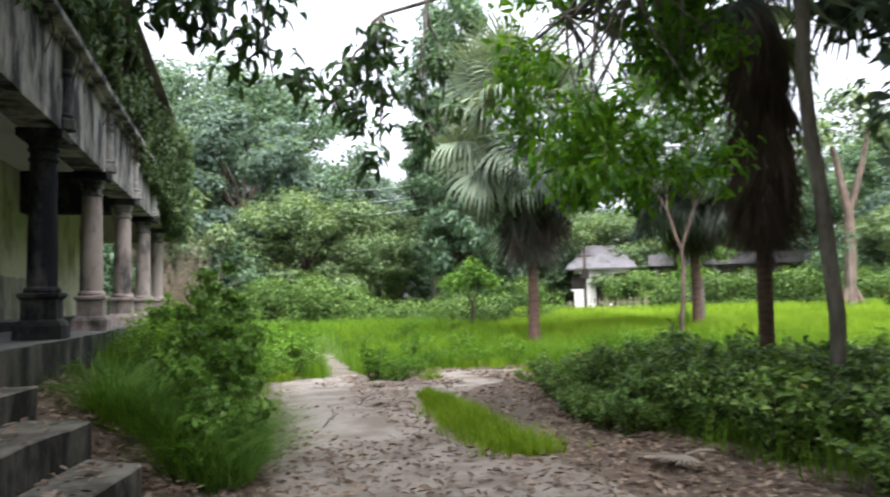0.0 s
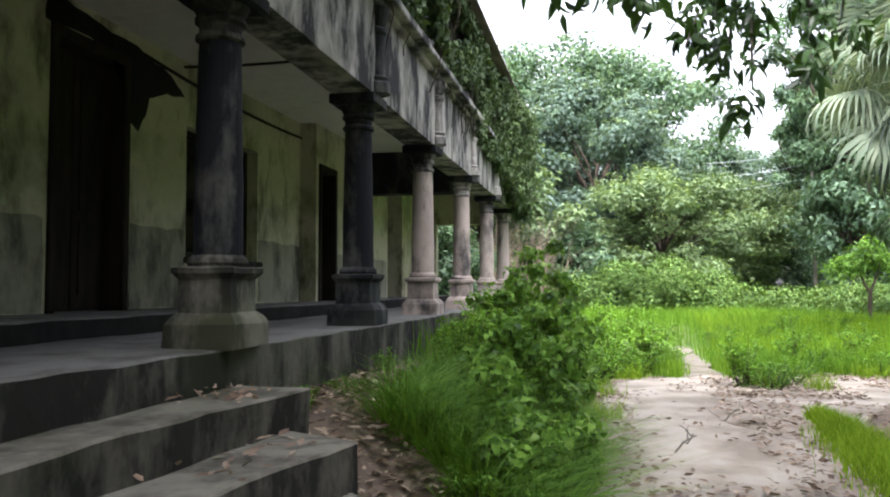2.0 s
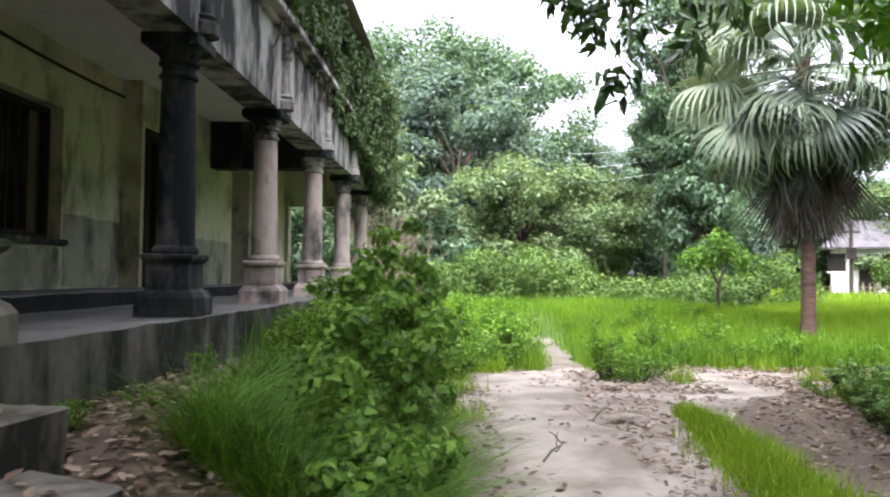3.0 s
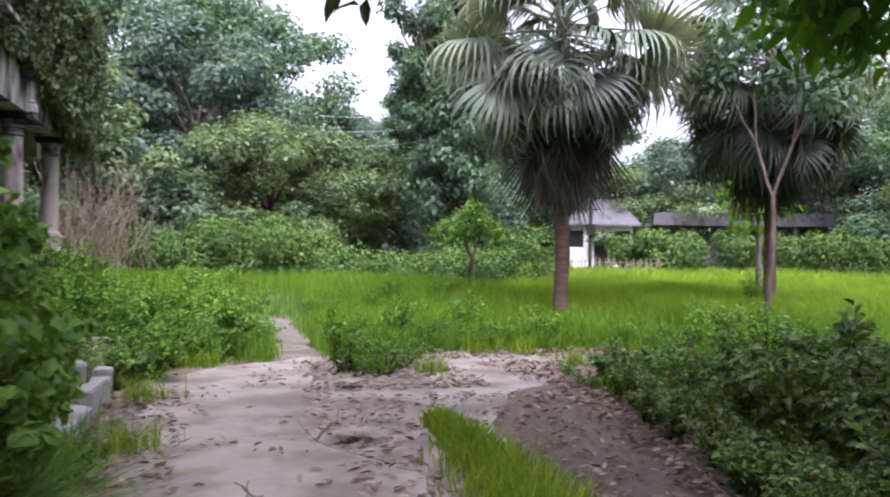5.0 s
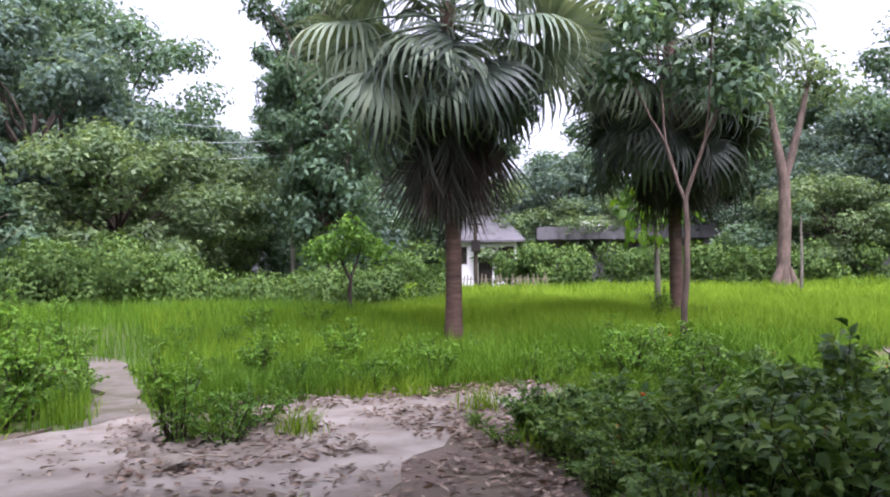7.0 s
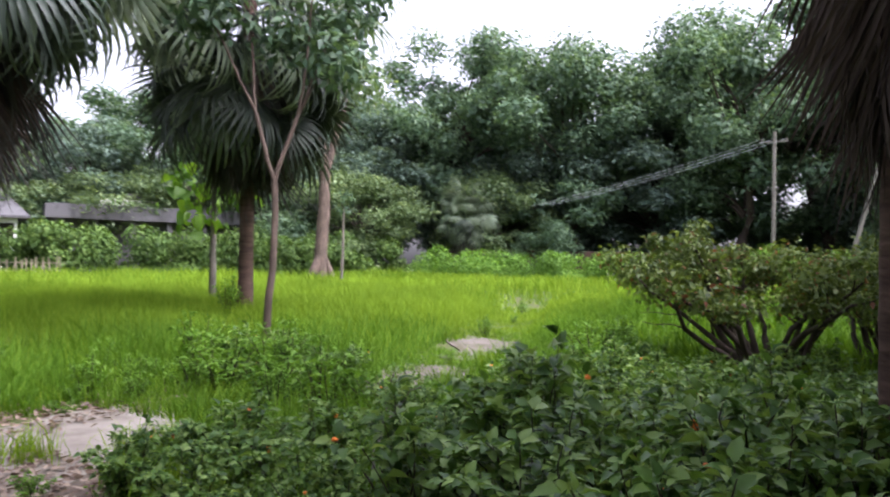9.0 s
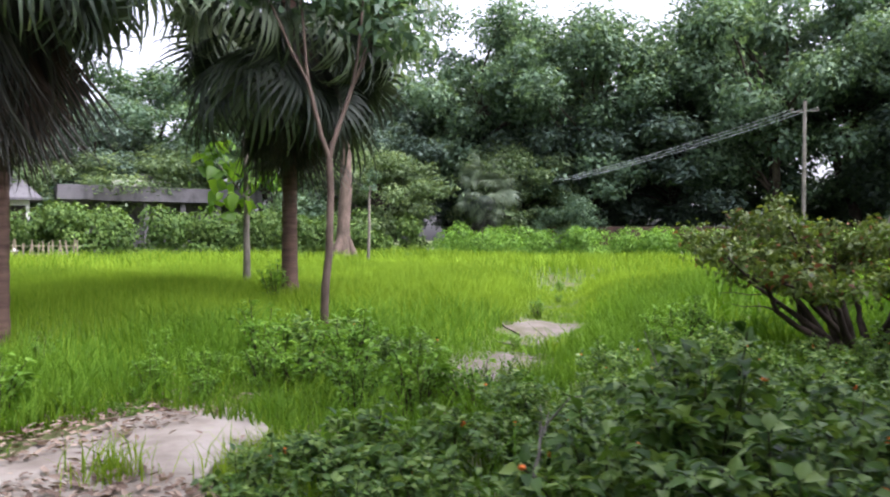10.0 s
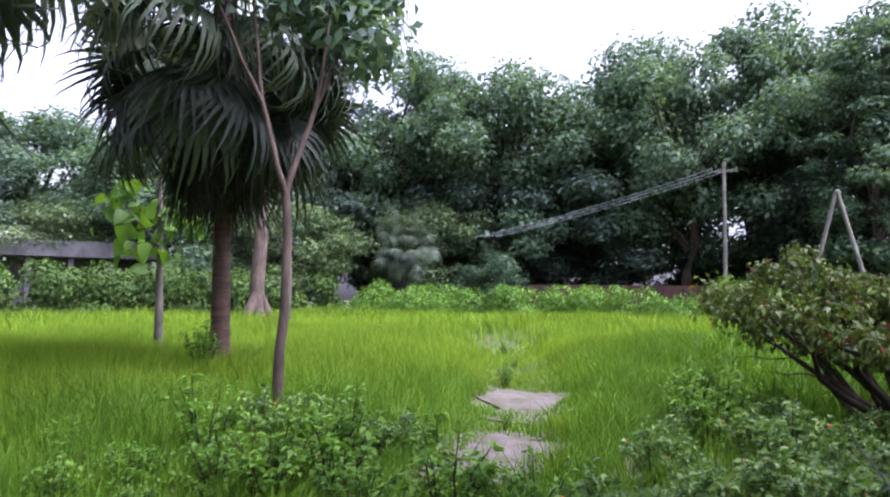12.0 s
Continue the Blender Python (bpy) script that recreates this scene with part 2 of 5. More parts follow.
def worn(bm, cut, amount, scale=2.5):
    """Cuts long edges and pushes the surface about, so that no edge runs dead straight."""
    for _ in range(7):
        es = [e for e in bm.edges if e.calc_length() > cut]
        if not es:
            break
        bmesh.ops.subdivide_edges(bm, edges=es, cuts=1, use_grid_fill=True)
    for v in bm.verts:
        v.co += noise.noise_vector(v.co * scale) * amount + noise.noise_vector(v.co * scale * 4) * amount * 0.4
    return bm


def lathe(profile, sides=20, square=False):
    """A turned solid from (radius, z) pairs; square: four sides with radius as half width."""
    bm = bmesh.new()
    rings = []
    n = 4 if square else sides
    for r, z in profile:
        k = r * math.sqrt(2) if square else r
        rings.append([bm.verts.new((k * math.cos(2 * math.pi * (i + 0.5) / n), k * math.sin(2 * math.pi * (i + 0.5) / n), z)) for i in range(n)])
    for a, b in zip(rings, rings[1:]):
        for i in range(n):
            bm.faces.new((a[i], a[(i + 1) % n], b[(i + 1) % n], b[i]))
    bm.faces.new(rings[0][::-1])
    bm.faces.new(rings[-1])
    return bm


def tube_arrays(points, radii, sides=6):
    p = np.asarray(points, dtype=float)
    d = np.gradient(p, axis=0)
    d /= np.linalg.norm(d, axis=1)[:, None] + 1e-9
    ref = np.where(np.abs(d[:, 2:3]) > 0.9, np.array([[1.0, 0, 0]]), np.array([[0, 0, 1.0]]))
    u = np.cross(d, ref)
    u /= np.linalg.norm(u, axis=1)[:, None] + 1e-9
    w = np.cross(d, u)
    a = np.linspace(0, 2 * np.pi, sides, endpoint=False)
    v = p[:, None] + np.asarray(radii)[:, None, None] * (np.cos(a)[None, :, None] * u[:, None] + np.sin(a)[None, :, None] * w[:, None])
    n = len(p)
    i, j = np.meshgrid(np.arange(n - 1), np.arange(sides), indexing="ij")
    k = (j + 1) % sides
    f = np.stack([i * sides + j, i * sides + k, (i + 1) * sides + k, (i + 1) * sides + j], -1).reshape(-1, 4)
    return v.reshape(-1, 3), f


def tubes_mesh(name, list_of, mats, sides=6):
    vs, fs, o = [], [], 0
    for pts, rad in list_of:
        v, f = tube_arrays(pts, rad, sides)
        vs.append(v)
        fs.append(f + o)
        o += len(v)
    return mesh_from(name, np.concatenate(vs), [np.concatenate(fs)], mats, True)


def unit(v):
    return v / (np.linalg.norm(v, axis=-1, keepdims=True) + 1e-9)


def leaf_arrays(base, along, normal, length, width, fine=False, fold=0.25, droop=0.25):
    """Leaves from base points along directions: four-point folded blades, or eight-point ones when fine."""
    along = unit(along)
    side = unit(np.cross(along, normal))
    up = np.cross(side, along)
    L, W = np.asarray(length)[:, None], np.asarray(width)[:, None]
    n = len(base)
    if not fine:
        pts = [base, base + along * L * 0.45 + side * W * 0.5 + up * W * fold, base + along * L - up * L * droop, base + along * L * 0.45 - side * W * 0.5 + up * W * fold]
        v = np.stack(pts, 1).reshape(-1, 3)
        return v, [np.arange(n * 4).reshape(n, 4)]
    m1, m2 = base + along * L * 0.32, base + along * L * 0.68 - up * L * droop * 0.35
    tip = base + along * L - up * L * droop
    l1, r1 = m1 - side * W * 0.5 + up * W * fold, m1 + side * W * 0.5 + up * W * fold
    l2, r2 = m2 - side * W * 0.36 + up * W * fold * 0.7, m2 + side * W * 0.36 + up * W * fold * 0.7
    v = np.stack([base, m1, m2, tip, l1, l2, r1, r2], 1).reshape(-1, 3)
    o = (np.arange(n) * 8)[:, None]
    tri = np.concatenate([o + np.array([[0, 6, 1]]), o + np.array([[0, 1, 4]]), o + np.array([[7, 3, 2]]), o + np.array([[2, 3, 5]])])
    quad = np.concatenate([o + np.array([[6, 7, 2, 1]]), o + np.array([[1, 2, 5, 4]])])
    return v, [tri, quad]


def ball(n, g):
    return unit(g.normal(size=(n, 3)))


def clumps_mesh(name, centres, radii, per, size, mat, g, fine=False, aspect=0.45, squash=0.75, shell=0.55, hang=0.3, second=None):
    """Leaf clumps round the centres: leaves lie mostly in the outer shell, face out and up, and hang a little."""
    B, A, N, S = [], [], [], []
    for c, r in zip(centres, radii):
        d = ball(per, g)
        rad = r * (shell + (1 - shell) * g.random(per)[:, None]) * (0.8 + 0.35 * g.random((per, 1)))
        p = np.asarray(c) + d * rad * np.array([1, 1, squash])
        out = unit(d + 0.55 * g.normal(size=(per, 3)) + np.array([0, 0, 0.55]))
        along = unit(np.cross(out, g.normal(size=(per, 3))) + np.array([0, 0, -hang]) + 0.4 * d)
        B.append(p), A.append(along), N.append(out), S.append(size * (0.6 + 0.8 * g.random(per)))
    B, A, N, S = (np.concatenate(x) for x in (B, A, N, S))
    v, f = leaf_arrays(B, A, N, S, S * aspect * (0.8 + 0.4 * g.random(len(S))), fine)
    mats, index = [mat], None
    if second:
        mats = [mat, second[0]]
        index = np.tile((g.random(len(S)) < second[1]).astype(np.int32), 6 if fine else 1)
    return mesh_from(name, v, f, mats, index=index)


def bend(a, b, sag, g, n=7, wob=0.06):
    """A wavering line from a to b."""
    a, b = np.asarray(a, float), np.asarray(b, float)
    t = np.linspace(0, 1, n)[:, None]
    p = a + (b - a) * t
    p[:, 2] += sag * 4 * (t * (1 - t))[:, 0]
    w = np.cumsum(g.normal(size=(n, 3)), 0) * wob * np.linalg.norm(b - a) / n
    w -= t * w[-1]
    w[0] = 0
    return p + w

# ---- ground and paths ----
def smooth(t):
    t = np.clip(t, 0.0, 1.0)
    return t * t * (3 - 2 * t)


TRAIL = np.array([(6.6, 13.9), (9.2, 14.3), (11.5, 14.8), (14.2, 15.4), (18.0, 16.8), (24.0, 19.0)])


def trail_distance(xy):
    """How far each spot lies from the trodden trail across the lawn."""
    best = np.full(len(xy), 99.0)
    for a, b in zip(TRAIL, TRAIL[1:]):
        t = np.clip(((xy - a) @ (b - a)) / ((b - a) @ (b - a)), 0, 1)
        best = np.minimum(best, np.linalg.norm(xy - a - t[:, None] * (b - a), axis=1))
    return best


def land(x, y):
    """The lawn swells gently away from the path."""
    x, y = np.asarray(x, float), np.asarray(y, float)
    near = smooth((0.6 * x + y - 20.2) / 6.0)
    far = smooth((np.hypot(x - 6, y - 12) - 9) / 20.0)
    lumps = 0.07 * np.sin(x * 0.55 + 0.4 * y) * np.sin(y * 0.47 - 0.2 * x + 1.0)
    dip = 1 - 0.75 * np.exp(-(trail_distance(np.stack([np.atleast_1d(x).ravel(), np.atleast_1d(y).ravel()], -1)) / 1.3) ** 2).reshape(x.shape)
    return near * (0.50 + 0.20 * far + lumps) * dip


def grid_ground():
    xs = np.concatenate([np.linspace(-400, -30, 8), np.linspace(-25, 60, 120), np.linspace(70, 400, 8)])
    ys = np.concatenate([np.linspace(-400, -30, 8), np.linspace(-20, 70, 120), np.linspace(80, 400, 8)])
    X, Y = np.meshgrid(xs, ys, indexing="ij")
    Z = np.array([0.025 * noise.noise(Vector((x * 0.35, y * 0.35, 0))) for x, y in zip(X.ravel(), Y.ravel())]) - 0.035 + land(X.ravel(), Y.ravel())
    i, j = np.meshgrid(np.arange(len(xs) - 1), np.arange(len(ys) - 1), indexing="ij")
    n = len(ys)
    f = np.stack([i * n + j, (i + 1) * n + j, (i + 1) * n + j + 1, i * n + j + 1], -1).reshape(-1, 4)
    ob = new("ground", mesh_from("ground", np.stack([X.ravel(), Y.ravel(), Z], -1), [f], [M_SOIL], True))
    tagged(ob, "mossy green soil of the overgrown garden", "ground", kind="structure")


grid_ground()


def slab(name, outline, z, thick, mat, label, rough=0.10):
    """A worn slab with a ragged outline."""
    pts = []
    for (x0, y0), (x1, y1) in zip(outline, outline[1:] + outline[:1]):
        n = max(1, int(math.hypot(x1 - x0, y1 - y0) / 0.22))
        for i in range(n):
            p = Vector((x0 + (x1 - x0) * i / n, y0 + (y1 - y0) * i / n, 0))
            w = noise.noise_vector(p * 1.7) * rough + noise.noise_vector(p * 6) * rough * 0.35
            pts.append((p.x + w.x, p.y + w.y))
    bm = bmesh.new()
    top = [bm.verts.new((x, y, z + float(land(x, y)))) for x, y in pts]
    low = [bm.verts.new((x, y, z + float(land(x, y)) - thick)) for x, y in pts]
    f = bm.faces.new(top)
    for i in range(len(pts)):
        j = (i + 1) % len(pts)
        bm.faces.new((top[i], low[i], low[j], top[j]))
    bmesh.ops.triangulate(bm, faces=[f])
    bmesh.ops.recalc_face_normals(bm, faces=bm.faces[:])
    return tagged(part(name, bm, mat), label, "path", kind="structure")


slab("path", [(0.1, -3), (0.15, 5), (0.2, 9.4), (0.15, 14.2), (0.8, 15.2), (1.5, 15.7), (2.2, 16.2), (3.0, 15.9),
              (4.2, 16.4), (5.4, 15.8), (6.6, 16.1), (7.7, 15.9), (7.0, 14.7), (5.6, 14.2), (4.7, 13.7), (3.8, 12.9), (3.2, 11.8), (2.95, 10.4), (2.85, 8.5), (2.8, 5), (2.8, -3)],
     0.015, 0.15, M_PATH, "pale worn cement path with dirt and cracks", 0.2)
slab("path", [(1.5, 15.5), (1.75, 17.4), (1.75, 19), (1.6, 20.6), (1.2, 21.6), (1.6, 22.0), (2.15, 21.0), (2.35, 19.2), (2.3, 17.6), (2.3, 16.1)], 0.011, 0.15, M_TRACK, "narrow trodden earth track through the weeds", 0.22)
slab("path", [(8.9, 14.2), (9.7, 15.0), (10.9, 15.4), (11.7, 15.2), (12.0, 14.5), (10.8, 14.0)], -0.005, 0.15, M_TRACK, "trodden bare earth patch among grass", 0.34)
slab("path", [(12.5, 14.7), (12.6, 15.3), (13.9, 16.1), (14.9, 16.2), (15.0, 15.2), (13.6, 14.5)], -0.005, 0.15, M_TRACK, "trodden bare earth patch among grass", 0.34)
slab("dirt_patch", [(-0.9, -4), (-0.9, 6.3), (-0.5, 9.5), (0.0, 14.6), (0.9, 15.7), (1.3, 15.9), (0.4, 14.0), (0.3, 5), (0.3, -4)], 0.006, 0.1, M_DIRT, "brown dirt along the path's edge", 0.32)
slab("dirt_patch", [(2.6, -4), (2.65, 8.4), (2.8, 10.6), (3.1, 12.2), (4.0, 13.5), (4.7, 13.9), (5.6, 14.4), (6.2, 13.9), (5.6, 12.4), (5.3, 10.4), (4.9, 8), (5.0, -4)], 0.009, 0.1, M_DIRT, "brown dirt along the path's edge", 0.32)
slab("dirt_patch", [(1.9, 14.0), (2.0, 15.4), (2.9, 15.8), (3.7, 15.0), (3.2, 13.9), (2.5, 13.6)], 0.021, 0.1, M_DUST, "brown dirt island with weeds in the path", 0.3)
slab("dirt_patch", [(1.55, 11.2), (1.7, 12.2), (2.2, 12.9), (2.8, 12.7), (2.75, 9.0), (2.45, 8.0), (2.25, 10.2)], 0.020, 0.1, M_DUST, "brown dirt patch on the worn path", 0.3)

# ---- the old house: plinth, steps, colonnade, verandah ----
Z_PLINTH, Z_ROOM, Z_BEAM, Z_CEIL = 1.17, 1.33, 3.50, 4.15
Y_COLS = [3.6, 6.55, 9.5, 12.42, 15.45, 18.5, 21.3]
X_COL, X_WALL = -2.17, -4.4


def prism(outline, z0, z1):
    bm = bmesh.new()
    top = [bm.verts.new((x, y, z1)) for x, y in outline]
    low = [bm.verts.new((x, y, z0)) for x, y in outline]
    bm.faces.new(top)
    bm.faces.new(low[::-1])
    for i in range(len(outline)):
        j = (i + 1) % len(outline)
        bm.faces.new((top[i], low[i], low[j], top[j]))
    bmesh.ops.recalc_face_normals(bm, faces=bm.faces[:])
    return bm


def stone_step(name, outline, z0, z1, mat, label):
    bm = prism(outline, z0, z1)
    es = [e for e in bm.edges if e.is_manifold and abs(e.calc_face_angle(0)) > 0.5 and max(v.co.z for v in e.verts) > z1 - 0.01]
    bmesh.ops.bevel(bm, geom=es, offset=0.012, segments=1, affect="EDGES")
    worn(bm, 0.3, 0.016)
    ob = part(name, bm, mat)
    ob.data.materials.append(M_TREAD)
    # step tops take the lit colour, their upright faces the shaded one
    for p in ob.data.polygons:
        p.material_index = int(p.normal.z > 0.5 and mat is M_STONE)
    return tagged(ob, label, "steps", kind="structure")


stone_step("plinth", [(-9, -2), (-2.12, -2), (-2.1, 4.64), (-2.03, 6.06), (-1.90, 9.9), (-1.86, 22.4), (-9, 22.4)], -0.2, Z_PLINTH, M_FLOOR, "raised cement verandah floor, stained edge with shade in its colour")
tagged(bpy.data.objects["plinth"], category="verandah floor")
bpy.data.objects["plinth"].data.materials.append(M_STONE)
# upright plinth faces take the shaded riser colour
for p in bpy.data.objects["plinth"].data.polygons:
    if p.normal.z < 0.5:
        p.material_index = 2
stone_step("step_1", [(-2.11, 1.5), (-2.09, 4.64), (-2.02, 6.06), (-2.0, 6.55), (-1.50, 6.47), (-1.66, 5.5), (-1.72, 4.7), (-1.74, 1.5)], -0.2, 0.93, M_STONE, "grey weathered cement step, stained risers coloured darker than the tread")
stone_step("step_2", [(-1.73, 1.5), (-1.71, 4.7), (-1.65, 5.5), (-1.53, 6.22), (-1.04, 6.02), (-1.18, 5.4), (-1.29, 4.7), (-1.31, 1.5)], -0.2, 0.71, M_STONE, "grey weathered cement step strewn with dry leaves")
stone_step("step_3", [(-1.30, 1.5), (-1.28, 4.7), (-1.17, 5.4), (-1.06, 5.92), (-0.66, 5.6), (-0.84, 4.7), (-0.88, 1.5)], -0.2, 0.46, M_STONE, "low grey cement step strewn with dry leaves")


def bank_height(x, y):
    """The overgrown earth bank against the plinth."""
    up = min(1.0, max(0.0, (y - 5.9) / 1.0)) * min(1.0, max(0.0, (-0.25 - x) / 1.35))
    return 0.72 * up ** 0.8 - 0.05 * (up <= 0)


def soil_bank():
    xs, ys = np.linspace(-1.98, -0.2, 14), np.linspace(5.95, 22.3, 90)
    V = [(x, y, bank_height(x, y) + 0.05 * noise.noise(Vector((x * 3, y * 3, 0)))) for x in xs for y in ys]
    n = len(ys)
    i, j = np.meshgrid(np.arange(len(xs) - 1), np.arange(n - 1), indexing="ij")
    f = np.stack([i * n + j, (i + 1) * n + j, (i + 1) * n + j + 1, i * n + j + 1], -1).reshape(-1, 4)
    tagged(new("soil_bank", mesh_from("soil_bank", np.array(V), [f], [M_DIRT], True)), "earth bank against the verandah, covered in litter", "bank", kind="structure")


soil_bank()
# inner raised strip of floor, its upright faces near-black
stone_step("room_threshold", [(-9, -2), (-3.45, -2), (-3.45, 12.0), (-3.75, 22.35), (-9, 22.35)], Z_PLINTH + 0.004, Z_ROOM, M_FLOOR, "raised inner floor strip with worn, near-black sides")
strip = bpy.data.objects["room_threshold"].data
strip.materials.append(M_NEARBLACK)
for p in strip.polygons:
    if p.normal.z < 0.5:
        p.material_index = 2


def wall_with_holes(name, x0, x1, y0, y1, z0, z1, holes, mat, label):
    """A wall along y with rectangular openings (ya, yb, za, zb) that go right through."""
    bm = bmesh.new()
    ys = sorted({y0, y1, *[h[0] for h in holes], *[h[1] for h in holes]})
    for a, b in zip(ys, ys[1:]):
        gaps = sorted((h[2], h[3]) for h in holes if h[0] <= a and h[1] >= b)
        z = z0
        for ga, gb in gaps:
            if ga > z + 0.01:
                box(bm, x0, x1, a, b, z, ga)
            z = gb
        if z < z1:
            box(bm, x0, x1, a, b, z, z1)
    bmesh.ops.remove_doubles(bm, verts=bm.verts[:], dist=0.001)
    return tagged(part(name, bm, mat), label, "wall", kind="structure")


X_WALL2 = -4.13
DOORS = [(7.75, 8.9, Z_ROOM, 3.87, X_WALL), (13.56, 14.38, Z_ROOM, 3.52, X_WALL2)]
WINDOW = (10.02, 11.9, 1.9, 3.42)
wall_with_holes("wall_inner", X_WALL - 0.4, X_WALL, -2, 13.45, Z_ROOM, 5.5, [DOORS[0][:4], WINDOW, (3.6, 6.0, Z_ROOM, 3.9)], M_WALL, "yellowed limewashed verandah wall with damp stains")
wall_with_holes("wall_inner_2", X_WALL - 0.4, X_WALL2, 13.45, 22.0, Z_ROOM, 5.5, [DOORS[1][:4], (17.6, 18.8, Z_ROOM, 3.6)], M_WALL, "yellowed limewashed verandah wall that steps forward")
tagged(part("wall_back", box_bm(-9.2, -8.8, -2, 22.0, Z_ROOM, 5.6), M_WALL), "dim plastered back wall of the rooms", "wall", kind="structure")
tagged(part("wall_near", box_bm(-9.2, -2.6, -2.4, -2.0, -0.2, 5.6), M_WALL), "plain plastered end wall of the house", "wall", kind="structure")
for y in (9.3, 13.0, 16.5):
    tagged(part("wall_partition", box_bm(-8.8, X_WALL - 0.4, y, y + 0.25, Z_ROOM, 5.6), M_WALL), "dim plastered partition between rooms", "wall", kind="structure")


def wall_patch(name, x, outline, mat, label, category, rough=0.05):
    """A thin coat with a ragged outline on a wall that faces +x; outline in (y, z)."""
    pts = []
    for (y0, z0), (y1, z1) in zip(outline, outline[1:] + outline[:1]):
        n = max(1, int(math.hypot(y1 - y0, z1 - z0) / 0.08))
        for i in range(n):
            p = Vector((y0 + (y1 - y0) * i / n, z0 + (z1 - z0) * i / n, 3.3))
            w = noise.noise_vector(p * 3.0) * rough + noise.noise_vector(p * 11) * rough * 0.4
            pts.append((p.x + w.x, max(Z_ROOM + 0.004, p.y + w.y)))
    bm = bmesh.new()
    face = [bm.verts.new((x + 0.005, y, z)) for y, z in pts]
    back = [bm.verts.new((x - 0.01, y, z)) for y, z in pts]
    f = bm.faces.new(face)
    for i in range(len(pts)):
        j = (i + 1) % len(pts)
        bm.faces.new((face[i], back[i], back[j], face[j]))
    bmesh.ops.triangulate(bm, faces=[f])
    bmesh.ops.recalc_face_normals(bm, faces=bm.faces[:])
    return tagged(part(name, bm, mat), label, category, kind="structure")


# grey dado, darker than the limewash above, and soot over the first door
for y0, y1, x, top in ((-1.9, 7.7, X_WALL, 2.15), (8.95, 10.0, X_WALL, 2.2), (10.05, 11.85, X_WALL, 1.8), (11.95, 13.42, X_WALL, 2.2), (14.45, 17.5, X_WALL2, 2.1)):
    wall_patch("dado", x, [(y0, Z_ROOM), (y1, Z_ROOM), (y1, top), (y0, top)], M_DADO, "grey mottled dado along the wall foot with a ragged top", "dado", 0.035)
wall_patch("soot_patch", X_WALL, [(7.68, 3.88), (8.92, 3.88), (8.92, 3.2), (9.05, 3.15), (9.2, 3.35), (9.25, 3.55), (9.6, 3.66), (9.95, 3.72), (9.7, 3.88), (9.0, 4.04), (7.9, 4.12), (7.68, 4.12)], M_NEARBLACK, "black soot stain on plaster over the doorway", "stain", 0.05)
# far end: a cross wall with a beam and an opening to the greenery
bm = bmesh.new()
box(bm, -9.2, -4.05, 22.004, 22.35, Z_ROOM, 5.6)
box(bm, -4.05, -2.55, 22.0, 22.35, 3.2, 5.6)
tagged(part("wall_far", bm, M_WALL), "stained end wall with an opening to the garden", "wall", kind="structure")
bm = box_bm(X_WALL, -2.55, 16.3, 16.7, 3.35, Z_CEIL)
tagged(part("cross_beam", worn(bm, 0.5, 0.01), M_BLACK), "mould-blackened cross beam under the verandah ceiling", "beam", kind="structure")
bm = box_bm(-9.2, -2.374, -2.4, 22.35, Z_CEIL, Z_CEIL + 0.15)
tagged(part("ceiling", bm, M_CEIL), "pale stained verandah ceiling", "ceiling", kind="structure")
# dark closed leaves stand in for the black of open doorways
k = 0
for a, b, za, zb, xw in DOORS:
    k += 1
    door = new(f"door_{k}", None)
    door.location = (xw - 0.2, a, Z_ROOM)
    w, h = b - a, zb - za
    for nm, bx in (("door_frame", (-0.06, 0.23, 0, 0.09, 0, h)), ("door_frame", (-0.06, 0.23, w - 0.09, w, 0, h)), ("door_frame", (-0.06, 0.23, 0.09, w - 0.09, h - 0.1, h))):
        part(nm, box_bm(*bx, bevel=0.008), M_WOOD, door)
    for y0, y1 in ((0.1, w / 2 - 0.005), (w / 2 + 0.005, w - 0.1)):
        leaf = part("door_leaf", box_bm(-0.05, 0.0, y0, y1, 0.01, h - 0.11, bevel=0.004), M_WOOD, door)
        for z0, z1 in ((0.15, 0.85), (0.95, h - 0.25)):
            part("door_panel", box_bm(0.002, 0.02, y0 + 0.09, y1 - 0.09, z0, z1, bevel=0.006), M_WOOD, leaf)
    tagged(door, "dark panelled double door in a frame, standing in for a dark doorway", "door", kind="structure")
win = new("window_1", None)
a, b, za, zb = WINDOW
win.location = (X_WALL - 0.2, a, za)
w, h = b - a, zb - za
for bx in ((-0.05, 0.05, 0, 0.07, 0, h), (-0.05, 0.05, w - 0.07, w, 0, h), (-0.05, 0.05, 0.07, w - 0.07, 0, 0.07), (-0.05, 0.05, 0.07, w - 0.07, h - 0.07, h), (-0.03, 0.03, w / 2 - 0.03, w / 2 + 0.03, 0.07, h - 0.07)):
    part("window_frame", box_bm(*bx, bevel=0.006), M_WOOD, win)
for i in range(1, 9):
    y = 0.07 + i * (w - 0.14) / 9
    bar = lathe([(0.008, 0.07), (0.008, h - 0.07)], 6)
    bmesh.ops.translate(bar, verts=bar.verts[:], vec=(0.045, y, 0))
    part("window_bar", bar, M_WOOD, win)
part("window_sill", box_bm(0.05, 0.27, -0.05, w + 0.05, -0.07, 0.0, bevel=0.01), M_PEDESTAL, win)
tagged(win, "dark barred window opening without glass", "window", kind="structure")

# fascia beam over the columns, with a cornice, a frieze and the roof
bm = box_bm(-2.37, -1.97, -2.0, 22.35, Z_BEAM, 4.42)
tagged(part("fascia_beam", worn(bm, 0.45, 0.012), M_FASCIA), "streaked grey plaster beam above the columns", "beam", kind="structure")
